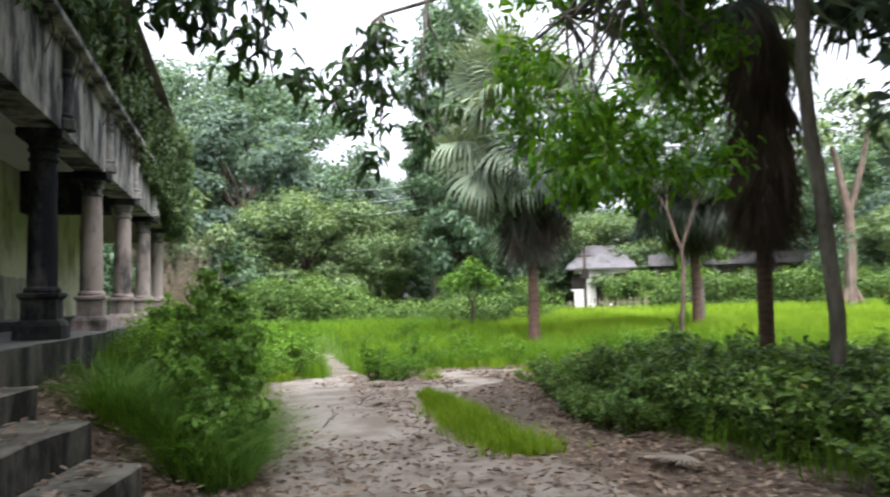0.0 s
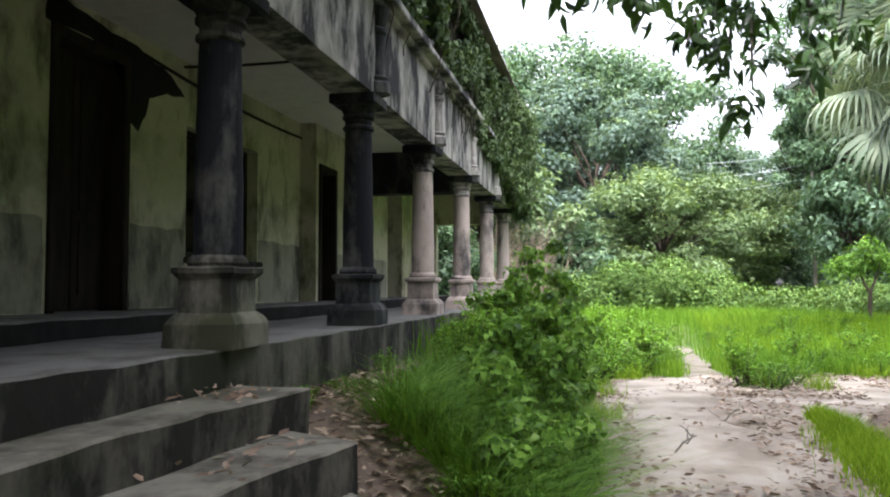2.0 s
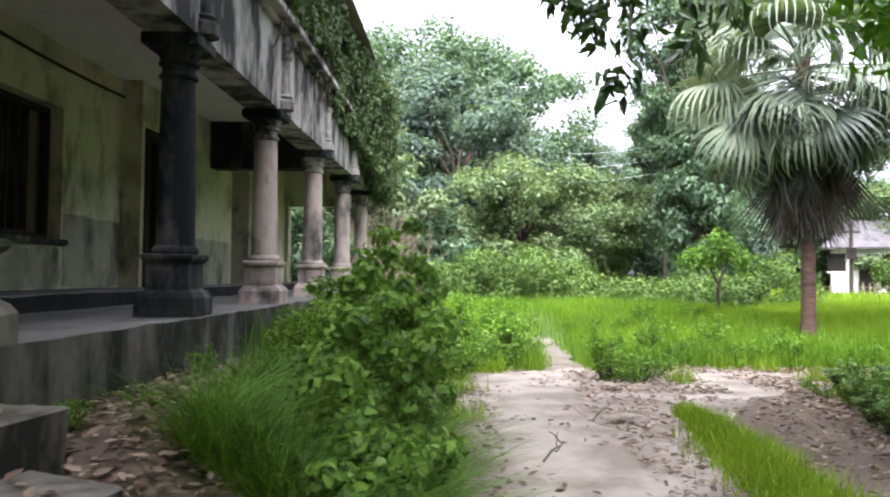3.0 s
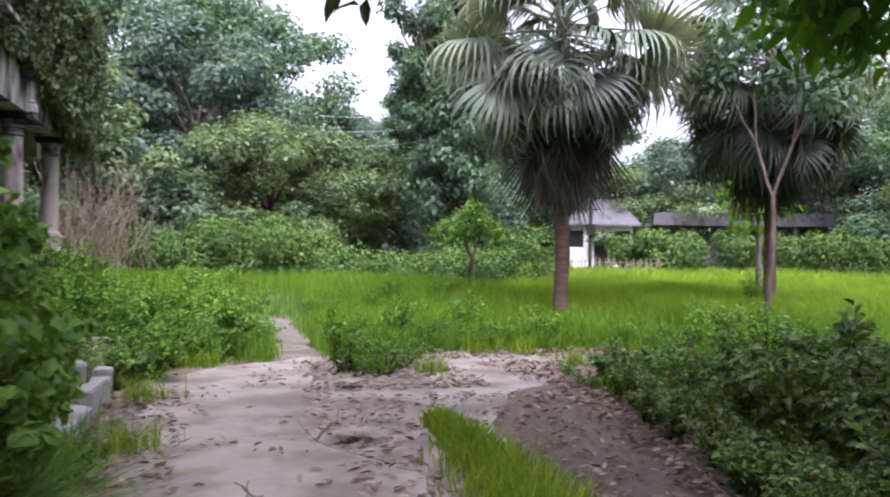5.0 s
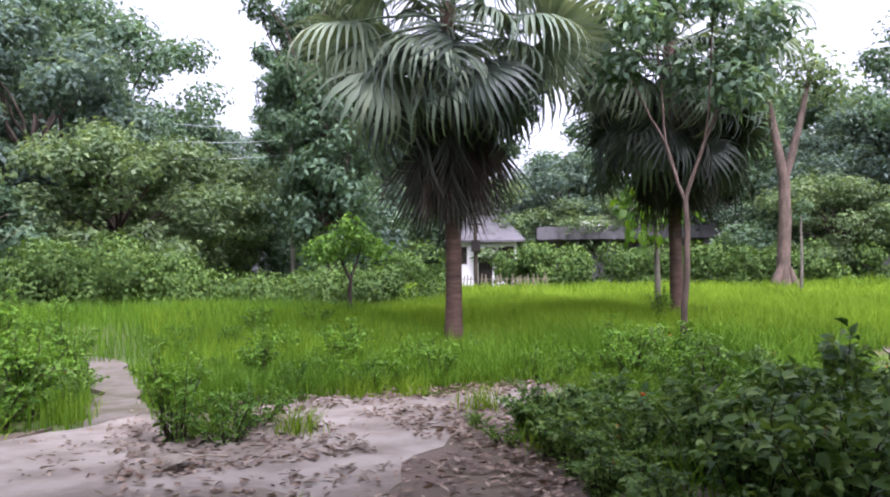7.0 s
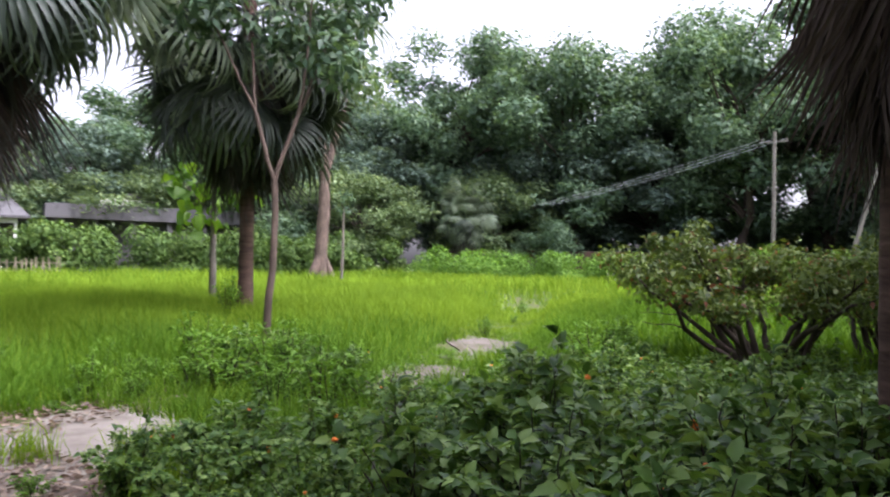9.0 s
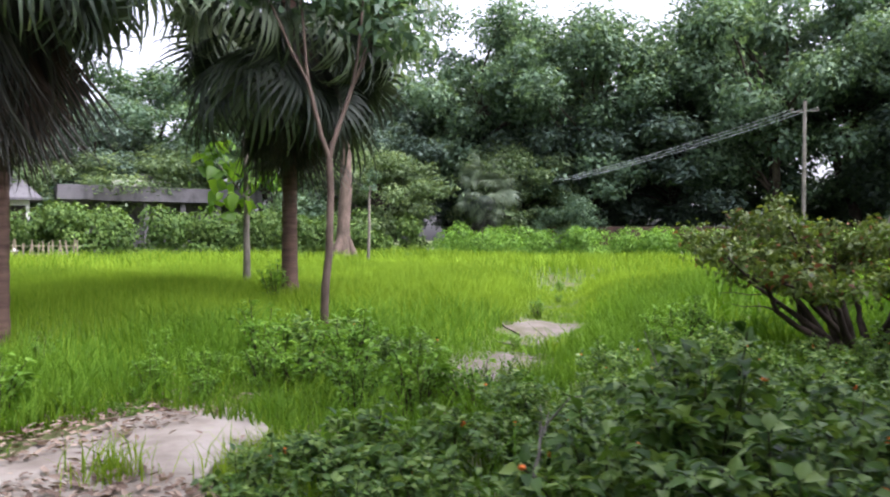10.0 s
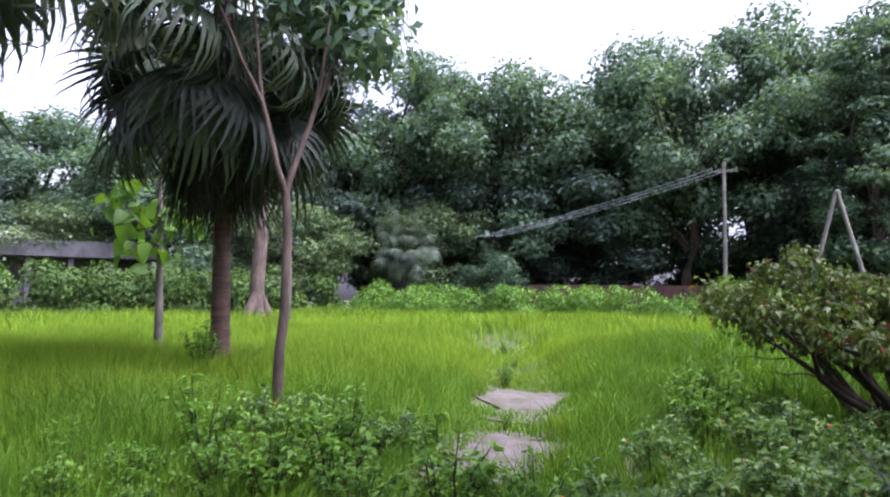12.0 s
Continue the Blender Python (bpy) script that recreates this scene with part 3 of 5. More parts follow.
for z0, z1, x in ((4.424, 4.50, -1.90), (4.504, 4.60, -1.79), (4.604, 4.66, -1.85)):
    tagged(part("cornice", worn(box_bm(-2.37, x, -2.0, 22.4, z0, z1, bevel=0.012), 0.5, 0.01), M_FASCIA), "chipped pale plaster cornice moulding", "cornice", kind="structure")
tagged(part("frieze_wall", worn(box_bm(-2.37, -2.02, -2.0, 22.35, 4.664, 5.9), 0.6, 0.012), M_FASCIA), "plaster frieze under the eaves, overgrown", "wall", kind="structure")


def corrugated_roof(x0, x1, y0, y1, z0, rise, mat):
    ys = np.arange(y0, y1, 0.04)
    xs = np.linspace(x0, x1, 6)
    X, Y = np.meshgrid(xs, ys, indexing="ij")
    Z = z0 + (x1 - X) * rise + 0.02 * np.sin(Y * 2 * math.pi / 0.16)
    n = len(ys)
    i, j = np.meshgrid(np.arange(len(xs) - 1), np.arange(n - 1), indexing="ij")
    f = np.stack([i * n + j, (i + 1) * n + j, (i + 1) * n + j + 1, i * n + j + 1], -1).reshape(-1, 4)
    m = len(xs) * n
    top = np.stack([X.ravel(), Y.ravel(), Z.ravel()], -1)
    v = np.concatenate([top, top - np.array([0, 0, 0.012])])
    rim = np.arange(n - 1) + (len(xs) - 1) * n
    e = np.stack([rim, rim + m, rim + 1 + m, rim + 1], -1)
    ob = new("roof", mesh_from("roof", v, [f, f[:, ::-1] + m, e], [mat]))
    tagged(ob, "rusty corrugated roof sheet with a ragged eave", "roof", kind="structure")


corrugated_roof(-5.6, -1.55, -2.3, 22.6, 5.93, 0.42, M_RUST)
tagged(part("roof_back", prism([(-9.4, -2.4), (-5.6, -2.4), (-5.6, 22.45), (-9.4, 22.45)], 5.61, 7.7), M_RUST), "plain rear part of the old roof", "roof", kind="structure")


def column(shaft_mat, ped_mat, cap_mat):
    """One colonnade column: square pedestal, turned base, tapered shaft, capital, and a stub pilaster on the beam."""
    ob = new("column", None)
    part("pedestal", worn(lathe([(0.245, 0.0), (0.24, 0.15), (0.215, 0.19), (0.185, 0.215), (0.178, 0.22), (0.178, 0.43), (0.20, 0.455), (0.212, 0.47), (0.212, 0.50), (0.17, 0.515)], square=True), 0.12, 0.010, 5), ped_mat, ob)
    part("base_moulding", lathe([(0.185, 0.515), (0.193, 0.535), (0.185, 0.56), (0.16, 0.585)], 24), ped_mat, ob)
    part("shaft", worn(lathe([(0.158, 0.585), (0.156, 0.9), (0.15, 1.3), (0.141, 1.75), (0.136, 1.97)], 24), 0.2, 0.006, 5), shaft_mat, ob)
    part("capital", lathe([(0.136, 1.97), (0.16, 1.985), (0.16, 2.01), (0.138, 2.03), (0.138, 2.08), (0.165, 2.10), (0.165, 2.125), (0.148, 2.14), (0.19, 2.215)], 24), cap_mat, ob)
    part("abacus", worn(lathe([(0.20, 2.217), (0.235, 2.235), (0.235, Z_BEAM - Z_PLINTH - 0.004)], square=True), 0.2, 0.008, 4), M_BLACK, ob)
    zb = Z_BEAM - Z_PLINTH
    stub = lathe([(0.14, zb + 0.02), (0.14, zb + 0.12), (0.11, zb + 0.15), (0.125, zb + 0.18), (0.09, zb + 0.21), (0.085, zb + 0.62), (0.11, zb + 0.65), (0.11, zb + 0.69), (0.088, zb + 0.71), (0.13, zb + 0.83), (0.135, zb + 0.91)], 16)
    bmesh.ops.translate(stub, verts=stub.verts[:], vec=(0.19, 0, 0))
    part("pilaster", worn(stub, 0.2, 0.008, 4), cap_mat, ob)
    return ob


dark_col = column(M_BLACK, M_PEDESTAL, M_PEDESTAL)
black_col = column(M_BLACK, M_BLACK, M_BLACK)
tagged(black_col, "wholly mould-blackened verandah column on a square pedestal", "column", "verandah columns")
black_col.matrix_basis = pose(X_COL, Y_COLS[2], Z_PLINTH)
tagged(dark_col, "mould-blackened plaster verandah column on a square pedestal", "column", "verandah columns")
pale_col = column(M_PALE, M_PALE, M_FASCIA)
tagged(pale_col, "peeling pinkish plaster verandah column on a pedestal", "column", "verandah columns")
dark_col.matrix_basis = pose(X_COL, Y_COLS[1], Z_PLINTH)
copy_thing(dark_col, pose(X_COL, Y_COLS[0], Z_PLINTH))
pale_col.matrix_basis = pose(X_COL, Y_COLS[3], Z_PLINTH)
for y in Y_COLS[4:]:
    copy_thing(pale_col, pose(X_COL, y, Z_PLINTH, 0, 0, 0))


# ---- creeper over the frieze and the eaves ----
def creeper():
    g = np.random.default_rng(21)
    n = 44000
    y = 6.6 + 15.9 * g.random(n) ** 0.75
    cover = np.array([noise.noise(Vector((v * 0.5, 1.3, 0))) for v in y])
    low = 4.65 - 0.5 * np.clip((y - 13) / 6, 0, 1) - 0.9 * np.clip((y - 18) / 4, 0, 1) - 0.55 * np.clip(cover + 0.2, 0, 1) - 0.7 * np.clip((9.4 - y) / 1.5, 0, 1)
    t = g.random(n)
    z = low + (5.88 - low) * t ** 0.8
    x = -1.97 + (0.16 + 0.35 * np.clip((y - 17) / 4, 0, 1)) * g.random(n) + 0.16 * np.clip(z - 4.6, 0, 1) * g.random(n)
    keep = np.array([noise.noise(Vector((a * 1.2, b * 1.4, 4))) for a, b in zip(y, z)]) > -0.02 - 0.4 * np.clip((y - 13) / 8, 0, 1)
    keep &= ~((y < 9.5) & (z < 4.75) & (cover < 0.1))
    p = np.stack([x, y, z], -1)[keep]
    m = len(p)
    nrm = unit(np.array([1.0, -0.2, 0.4]) + 0.6 * g.normal(size=(m, 3)))
    al = unit(np.array([0.1, 0, -1.0]) + 0.6 * g.normal(size=(m, 3)))
    s = 0.06 + 0.07 * g.random(m)
    v, f = leaf_arrays(p, al, nrm, s, s * 0.8)
    ob = new("creeper", mesh_from("creeper", v, f, [L_EAVEVINE]))
    tagged(ob, "dull green creeper covering the frieze and eaves", "creeper", kind="stuff")
    tu = []
    for _ in range(40):
        y0 = 8.5 + 13.5 * g.random()
        tu.append((bend((-1.9, y0, 5.85), (-1.9, y0 + g.normal() * 0.5, 4.4 - 0.5 * g.random()), 0.0, g, 8, 0.3), np.full(8, 0.008)))
    under(new("creeper_stems", tubes_mesh("creeper_stems", tu, [M_DARKBARK], 4)), ob)


creeper()


# ---- trees ----
def make_tree(seed, height, spread, clear, trunk_r, clusters, per, leaf, mat, bark=None, second=None, tall=1.0, shell=0.5, label="", hang=0.3, low=0.35):
    """A tree from its base: a tapered trunk, limbs to each leaf clump, and a crown of clumps with gaps between."""
    g = np.random.default_rng(seed)
    ob = new("tree", None)
    cz = clear + (height - clear) * 0.5
    c, r = [], []
    for i in range(clusters):
        d = ball(1, g)[0]
        q = (0.35 + 0.65 * g.random() ** 0.5)
        p = np.array([d[0] * spread * q, d[1] * spread * q, cz + d[2] * (height - clear) * 0.5 * q * tall])
        p[:2] *= 0.75 + 0.5 * noise.noise(Vector((d[0] * 2 + seed, d[1] * 2, d[2] * 2))) + 0.15
        p[2] = max(p[2], clear * 0.9)
        c.append(p)
        r.append(spread * (0.18 + 0.18 * g.random()))
    under(new("crown", clumps_mesh("crown", c, r, per, leaf, mat, g, shell=shell, hang=hang, second=second)), ob)
    fork = np.array([g.normal() * 0.15, g.normal() * 0.15, clear * 0.85])
    lines = [(bend((0, 0, -0.2), fork, 0, g, 7, 0.08), np.linspace(trunk_r * 1.25, trunk_r * 0.8, 7))]
    lead = np.array([g.normal() * 0.4, g.normal() * 0.4, height * 0.8])
    lines.append((bend(fork, lead, 0, g, 8, 0.2), np.linspace(trunk_r * 0.75, trunk_r * 0.12, 8)))
    for p in c[: max(8, clusters // 2)]:
        t = np.clip((p[2] - clear) / (height - clear), 0.0, 0.7)
        a = fork + (lead - fork) * t * 0.7
        lines.append((bend(a, p, 0.06 * spread, g, 6, 0.2), np.linspace(trunk_r * 0.36, trunk_r * 0.06, 6)))
    under(new("trunk", tubes_mesh("trunk", lines[:1], [bark or M_DARKBARK], 9)), ob)
    tagged(under(new("branch_work", tubes_mesh("branch_work", lines[1:], [bark or M_DARKBARK], 7)), ob), kind="stuff")
    return tagged(ob, label, "tree", "background trees")


def at(x, y, z=0.0, turn=0.0, s=1.0, sz=None):
    return pose(x, y, z + float(land(x, y)), 0, 0, turn) @ Matrix.Diagonal((s, s, sz or s, 1))


TA = make_tree(31, 16, 5.4, 3.0, 0.32, 70, 440, 0.31, L_TREE, label="tall broad-leaved tree with a dense green crown", shell=0.35)
TB = make_tree(32, 14, 4.8, 1.6, 0.26, 70, 430, 0.29, L_TREE2, label="dense broad-leaved tree, leaf colour blued for distance haze", shell=0.35)
TC = make_tree(33, 9, 4.4, 0.5, 0.18, 64, 360, 0.26, L_TREE3, label="low spreading yellowish-green tree", shell=0.35)
TD = make_tree(34, 17, 2.7, 0.8, 0.25, 120, 240, 0.24, L_TREE, label="tall narrow tree wrapped in creepers", tall=1.0, shell=0.4)
TE = make_tree(35, 15, 5.0, 2.5, 0.28, 48, 160, 0.33, L_TREE2, label="tall thin-crowned tree with sky showing through", shell=0.2)
TF = make_tree(36, 5.0, 3.2, 0.2, 0.10, 50, 230, 0.25, L_TREE, label="leafy understorey thicket under the trees", shell=0.35)
PLACED = {}


def plant(kind, spots):
    """The first spot takes the built thing itself, the others take copies."""
    for x, y, turn, s, sz in spots:
        m = at(x, y, 0, turn, s, sz)
        if kind.name in PLACED:
            copy_thing(kind, m)
        else:
            kind.matrix_basis = m
            PLACED[kind.name] = True


plant(TA, [(-3.5, 48, 0, 1.0, 0.98), (3.0, 52, 80, 1.0, 1.0), (41, 31, 160, 0.95, 0.88), (47, 12, 200, 1.1, 1.0), (46, 3, 20, 1.1, 1.02), (36, 42, 300, 1.0, 0.64), (-11, 40, 33, 1.0, 1.0),
           # these four stand unseen, added to block light from behind and the right
           (3, -11, 10, 1.1, 1.0), (14, -7, 100, 1.1, 1.0), (17, 1, 200, 1.0, 0.9), (-6, -14, 60, 1.2, 1.0),
           (28, 62, 45, 1.2, 0.8), (37, 53, 120, 1.2, 0.74), (19, 66, 220, 1.2, 0.95), (44, 41, 15, 1.1, 0.8), (52, 22, 100, 1.2, 0.88), (52, 32, 250, 1.2, 0.85), (42, 24.5, 70, 0.95, 0.8), (43, 16, 310, 0.95, 0.9)])
# TB spots (9.8, 4.2) to (13.5, 4.0) stand unseen, added to cut side light
plant(TB, [(0.0, 40, 30, 0.95, 0.80), (8.0, 54, 120, 0.9, 0.85), (45, 21, 10, 1.15, 0.92), (38, 35, 70, 0.9, 0.8), (44, -4, 250, 1.1, 1.1), (-7, 34, 140, 0.85, 0.8), (31, 50, 200, 1.0, 0.8), (43, 26, 45, 1.0, 0.86), (46, 8, 80, 1.1, 1.05), (9.8, 4.2, 20, 0.85, 0.8), (10.5, -0.5, 120, 1.0, 0.9), (8.0, -5, 210, 1.0, 0.9), (13.5, 4.0, 300, 0.9, 0.9), (47, 36, 130, 1.2, 0.85), (14.5, 44.5, 60, 0.8, 0.8)])
plant(TC, [(-4.5, 31, 0, 0.9, 0.78), (2.5, 35, 100, 0.95, 0.8), (6.0, 39, 40, 0.9, 0.8), (39, 28, 60, 0.9, 0.8), (24, 52, 60, 1.4, 0.95), (19, 56, 200, 1.5, 1.0), (32, 46, 300, 1.2, 0.8), (34, 33, 15, 0.9, 0.75)])
plant(TD, [(9.4, 34.0, 0, 0.9, 0.95), (10.9, 36.5, 140, 0.9, 0.9), (12.5, 50, 90, 1.1, 0.8), (40, 8, 200, 1.2, 0.8)])
plant(TE, [(43, 29, 0, 1.1, 0.85), (9.5, 62, 90, 1.0, 0.9), (41, 37, 180, 1.0, 0.9), (49, 17, 60, 1.1, 1.0), (16, 64, 10, 1.2, 1.0)])
plant(TF, [(-6, 27, 0, 0.9, 0.8), (-1.5, 33, 60, 1.0, 0.9), (38.5, 24.5, 30, 0.7, 0.75), (41, 9, 200, 0.8, 0.8), (48, 24, 100, 1.3, 1.0), (50, 10, 150, 1.3, 1.1), (40, 4, 200, 1.1, 1.0), (40, -3, 20, 1.1, 1.0), (32, 36, 20, 1.1, 0.8), (50, 17, 10, 1.3, 1.1),
           (47, 30, 260, 1.3, 1.0), (8, 43, 0, 1.2, 1.1), (3, 45, 60, 1.4, 1.3), (-3, 41, 33, 1.4, 1.3), (15, 52, 0, 1.5, 1.2), (21, 53, 77, 1.5, 1.2), (49, 4, 60, 1.3, 1.1), (52, 13, 200, 1.4, 1.1), (28, 50, 20, 1.4, 1.1), (13, 44, 120, 1.2, 1.0)])


# ---- fan palms ----
def frond_mesh(name, mat, seed, petiole, blade, segs, arc, droop, slim=0.165):
    """One fan frond from its foot: a stalk along +x that arches, and pleated segments whose tips curl down."""
    g = np.random.default_rng(seed)
    stalk, f0 = tube_arrays(np.stack([np.linspace(0, petiole, 5), np.zeros(5), -0.12 * petiole * np.linspace(0, 1, 5) ** 2], -1), np.linspace(0.020, 0.011, 5), 4)
    hub = np.array([petiole, 0, -0.12 * petiole])
    V, F, o = [stalk], [f0], len(stalk)
    n = 7
    t = np.linspace(0, 1, n)
    for i in range(segs):
        a = -arc / 2 + arc * (i + 0.5) / segs
        L = blade * (0.74 + 0.26 * math.cos(a * 0.8)) * (0.88 + 0.24 * g.random())
        w = blade * arc / segs * slim
        d, s = np.array([math.cos(a), math.sin(a), 0]), np.array([-math.sin(a), math.cos(a), 0])
        th = 0.12 + droop * (0.75 + 0.5 * g.random()) * 1.9 * np.clip(t - 0.18, 0, 1) ** 1.7
        step = L / (n - 1)
        r = np.concatenate([[0], np.cumsum(np.cos(th[1:]) * step)])
        z = np.concatenate([[0], -np.cumsum(np.sin(th[1:]) * step)])
        wid = w * np.array([0.25, 1.0, 1.3, 0.95, 0.55, 0.3, 0.04])
        mid = hub + r[:, None] * d + z[:, None] * np.array([0, 0, 1])
        lift = np.array([0, 0, 1]) * wid[:, None] * 0.45
        v = np.concatenate([mid - s * wid[:, None] + lift, mid, mid + s * wid[:, None] + lift])
        k = np.arange(n - 1)
        V.append(v)
        F.append(np.concatenate([np.stack([k, k + 1, k + n + 1, k + n], -1), np.stack([k + n, k + n + 1, k + 2 * n + 1, k + 2 * n], -1)]) + o)
        o += 3 * n
    return mesh_from(name, np.concatenate(V), [np.concatenate(F)], [mat])


GREEN = [frond_mesh("frond", L_PALM, s, 1.05, 1.15, 30, 4.2, d) for s, d in ((1, 1.0), (2, 1.3), (3, 1.6))]
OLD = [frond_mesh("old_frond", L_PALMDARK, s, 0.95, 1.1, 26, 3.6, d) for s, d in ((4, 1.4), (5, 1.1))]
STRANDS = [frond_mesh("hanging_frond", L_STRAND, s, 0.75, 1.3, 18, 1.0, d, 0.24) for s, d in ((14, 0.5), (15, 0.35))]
DEAD = [frond_mesh("dead_frond", L_DEADPALM, s, 0.55, 1.0, 15, 0.75, d, 0.27) for s, d in ((6, 0.3), (7, 0.5), (8, 0.2))]


def fan_palm(seed, trunk_h, trunk_r, reach, label, skirt=34, green=34, old=24, skirt_top=0.4, skirt_deep=1.1, old_el=(-20, -62), skirt_el=(-70, -87), strands=0, strand_deep=0.5, strand_el=(-64, -88)):
    g = np.random.default_rng(seed)
    ob = new("fan_palm", None)
    n = 44
    zs = np.linspace(-0.2, trunk_h, n)
    rad = trunk_r * (1.0 + 0.3 * np.exp(-np.maximum(zs, 0) * 2.2)) * (1 + 0.05 * (np.arange(n) % 2))
    lean = g.normal() * 0.02, g.normal() * 0.02
    pts = np.stack([lean[0] * zs + 0.03 * np.sin(zs), lean[1] * zs, zs], -1)
    under(new("trunk", tubes_mesh("trunk", [(pts, rad)], [M_PALMBARK], 14)), ob)
    top = pts[-1]

    def put(me, name, az, el, z, s):
        fr = under(new(name, me), ob)
        fr.matrix_basis = Matrix.Translation((top[0], top[1], z)) @ Matrix.Rotation(az, 4, "Z") @ Matrix.Rotation(-el, 4, "Y") @ Matrix.Translation((trunk_r * 0.6, 0, 0)) @ Matrix.Rotation(g.normal() * 0.5, 4, "X") @ Matrix.Scale(s, 4)

    for i in range(green):
        el = radians(82 - 126 * (i + 0.5) / green + g.normal() * 9)
        put(GREEN[min(2, int(3 * i / green))], "frond", i * 2.39996 + g.normal() * 0.25, el, trunk_h - 0.75 * i / green + 0.2, reach * (0.82 + 0.3 * g.random()))
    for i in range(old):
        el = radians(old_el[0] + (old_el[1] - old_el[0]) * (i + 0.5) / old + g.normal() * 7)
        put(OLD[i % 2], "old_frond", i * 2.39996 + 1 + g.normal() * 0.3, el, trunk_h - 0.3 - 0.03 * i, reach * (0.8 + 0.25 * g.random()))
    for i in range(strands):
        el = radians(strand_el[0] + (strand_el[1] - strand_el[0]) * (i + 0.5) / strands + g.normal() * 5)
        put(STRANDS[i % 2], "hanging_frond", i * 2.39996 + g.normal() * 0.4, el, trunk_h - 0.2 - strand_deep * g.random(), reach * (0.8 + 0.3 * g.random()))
    for i in range(skirt):
        el = radians(skirt_el[0] + (skirt_el[1] - skirt_el[0]) * g.random())
        put(DEAD[i % 3], "dead_frond", i * 2.39996 + g.normal() * 0.4, el, trunk_h - skirt_top - skirt_deep * g.random(), reach * (0.75 + 0.4 * g.random()))
    return tagged(ob, label, "palm tree", "fan palms")


pa = fan_palm(51, 5.85, 0.135, 1.45, "fan palm with a grey-green crown and a brown dead-frond skirt", skirt=80, green=52, old=16, skirt_top=0.9, skirt_deep=0.7, old_el=(-6, -45), skirt_el=(-66, -86), strands=44, strand_deep=0.85)
pa.matrix_basis = at(7.41, 19.4)
pb = fan_palm(52, 5.4, 0.118, 1.32, "fan palm with a dark drooping crown behind a forked sapling", green=36, old=34, skirt=130, skirt_top=0.5, skirt_deep=0.75, old_el=(10, -45), skirt_el=(-64, -86), strands=60, strand_deep=1.0, strand_el=(-58, -89))
pb.matrix_basis = at(12.1, 19.1, 0, 40)
pc = fan_palm(53, 6.6, 0.10, 1.2, "fan palm with a large dark hanging skirt", skirt=300, green=20, old=12, skirt_top=0.4, skirt_deep=2.5, old_el=(-5, -30), skirt_el=(-66, -89))
pc.matrix_basis = at(6.95, 9.3, 0, 80)


# ---- slender trees on the lawn ----
def sapling(seed, lines, leaves_at, radii, per, leaf, mat, bark, label, fine=False, aspect=0.45):
    g = np.random.default_rng(seed)
    ob = new("sapling", None)
    for i, (a, b, r0, r1) in enumerate(lines):
        nm = "limb" if i else "trunk"
        under(new(nm, tubes_mesh(nm, [(bend(a, b, 0, g, 7, 0.05), np.linspace(r0, r1, 7))], [bark], 7)), ob)
    under(new("crown", clumps_mesh("crown", leaves_at, radii, per, leaf, mat, g, fine=fine, aspect=aspect, shell=0.2)), ob)
    return tagged(ob, label, "tree")


def forked_sapling():
    Y = (0.04, 0, 2.35)
    tips = [(-0.9, 0.1, 4.6), (1.0, 0.2, 4.8), (-0.3, 0.5, 5.6), (0.5, -0.3, 5.5), (1.4, 0.3, 5.3)]
    lines = [((0, 0, -0.1), Y, 0.06, 0.045), (Y, (-0.25, 0, 3.3), 0.036, 0.028), (Y, (0.35, 0, 3.3), 0.036, 0.028)]
    lines += [((-0.25, 0, 3.3), tips[0], 0.024, 0.01), ((-0.25, 0, 3.3), tips[2], 0.022, 0.009), ((0.35, 0, 3.3), tips[1], 0.024, 0.01), ((0.35, 0, 3.3), tips[3], 0.022, 0.009), ((0.35, 0, 3.3), tips[4], 0.022, 0.009)]
    c = tips + [(0.2, 0.2, 4.5), (-0.7, -0.3, 5.2), (0.9, -0.2, 4.1), (0.1, 0.3, 6.1)]
    return sapling(61, lines, c, [0.6] * len(c), 300, 0.17, L_TREE, M_BROWNBARK, "slender brown forked sapling with sparse leaves")


forked_sapling().matrix_basis = at(10.3, 16.9, 0, -30)
sapling(62, [((0, 0, -0.1), (0.05, 0.1, 2.6), 0.085, 0.05), ((0.05, 0.1, 2.6), (0, 0.1, 5.2), 0.05, 0.02), ((0.02, 0.05, 1.9), (-0.7, 0.2, 2.6), 0.025, 0.01), ((0.02, 0.05, 2.2), (0.6, -0.2, 2.8), 0.025, 0.01)],
        [(-0.7, 0.2, 2.35), (-0.3, 0, 1.95), (0.6, -0.2, 2.3), (0.2, 0.1, 2.5), (-0.5, 0.3, 2.8)], [0.6, 0.5, 0.5, 0.5, 0.4], 17, 0.30, L_BIGLEAF, M_BARK, "young tree with broad bright green leaves", True, 0.75).matrix_basis = at(14.25, 22.15)
sapling(63, [((0, 0, -0.1), (0.1, 0, 4.2), 0.27, 0.21), ((0.1, 0, 4.2), (-0.6, 0.3, 8), 0.2, 0.1), ((0.1, 0, 4.2), (1.2, -0.4, 8.5), 0.17, 0.08), ((-0.5, 0.1, -0.1), (0, 0, 1.2), 0.2, 0.12), ((0.55, -0.2, -0.1), (0.05, 0, 1.1), 0.2, 0.12)],
        [(-0.6, 0.3, 8), (1.2, -0.4, 8.4), (0.2, 0, 9.3), (-1.4, 0.5, 7.4), (2.0, -0.5, 7.7)], [1.3] * 5, 260, 0.3, L_TREE3, M_BROWNBARK, "thick brown-barked tree with flared roots").matrix_basis = at(25.4, 28.2)
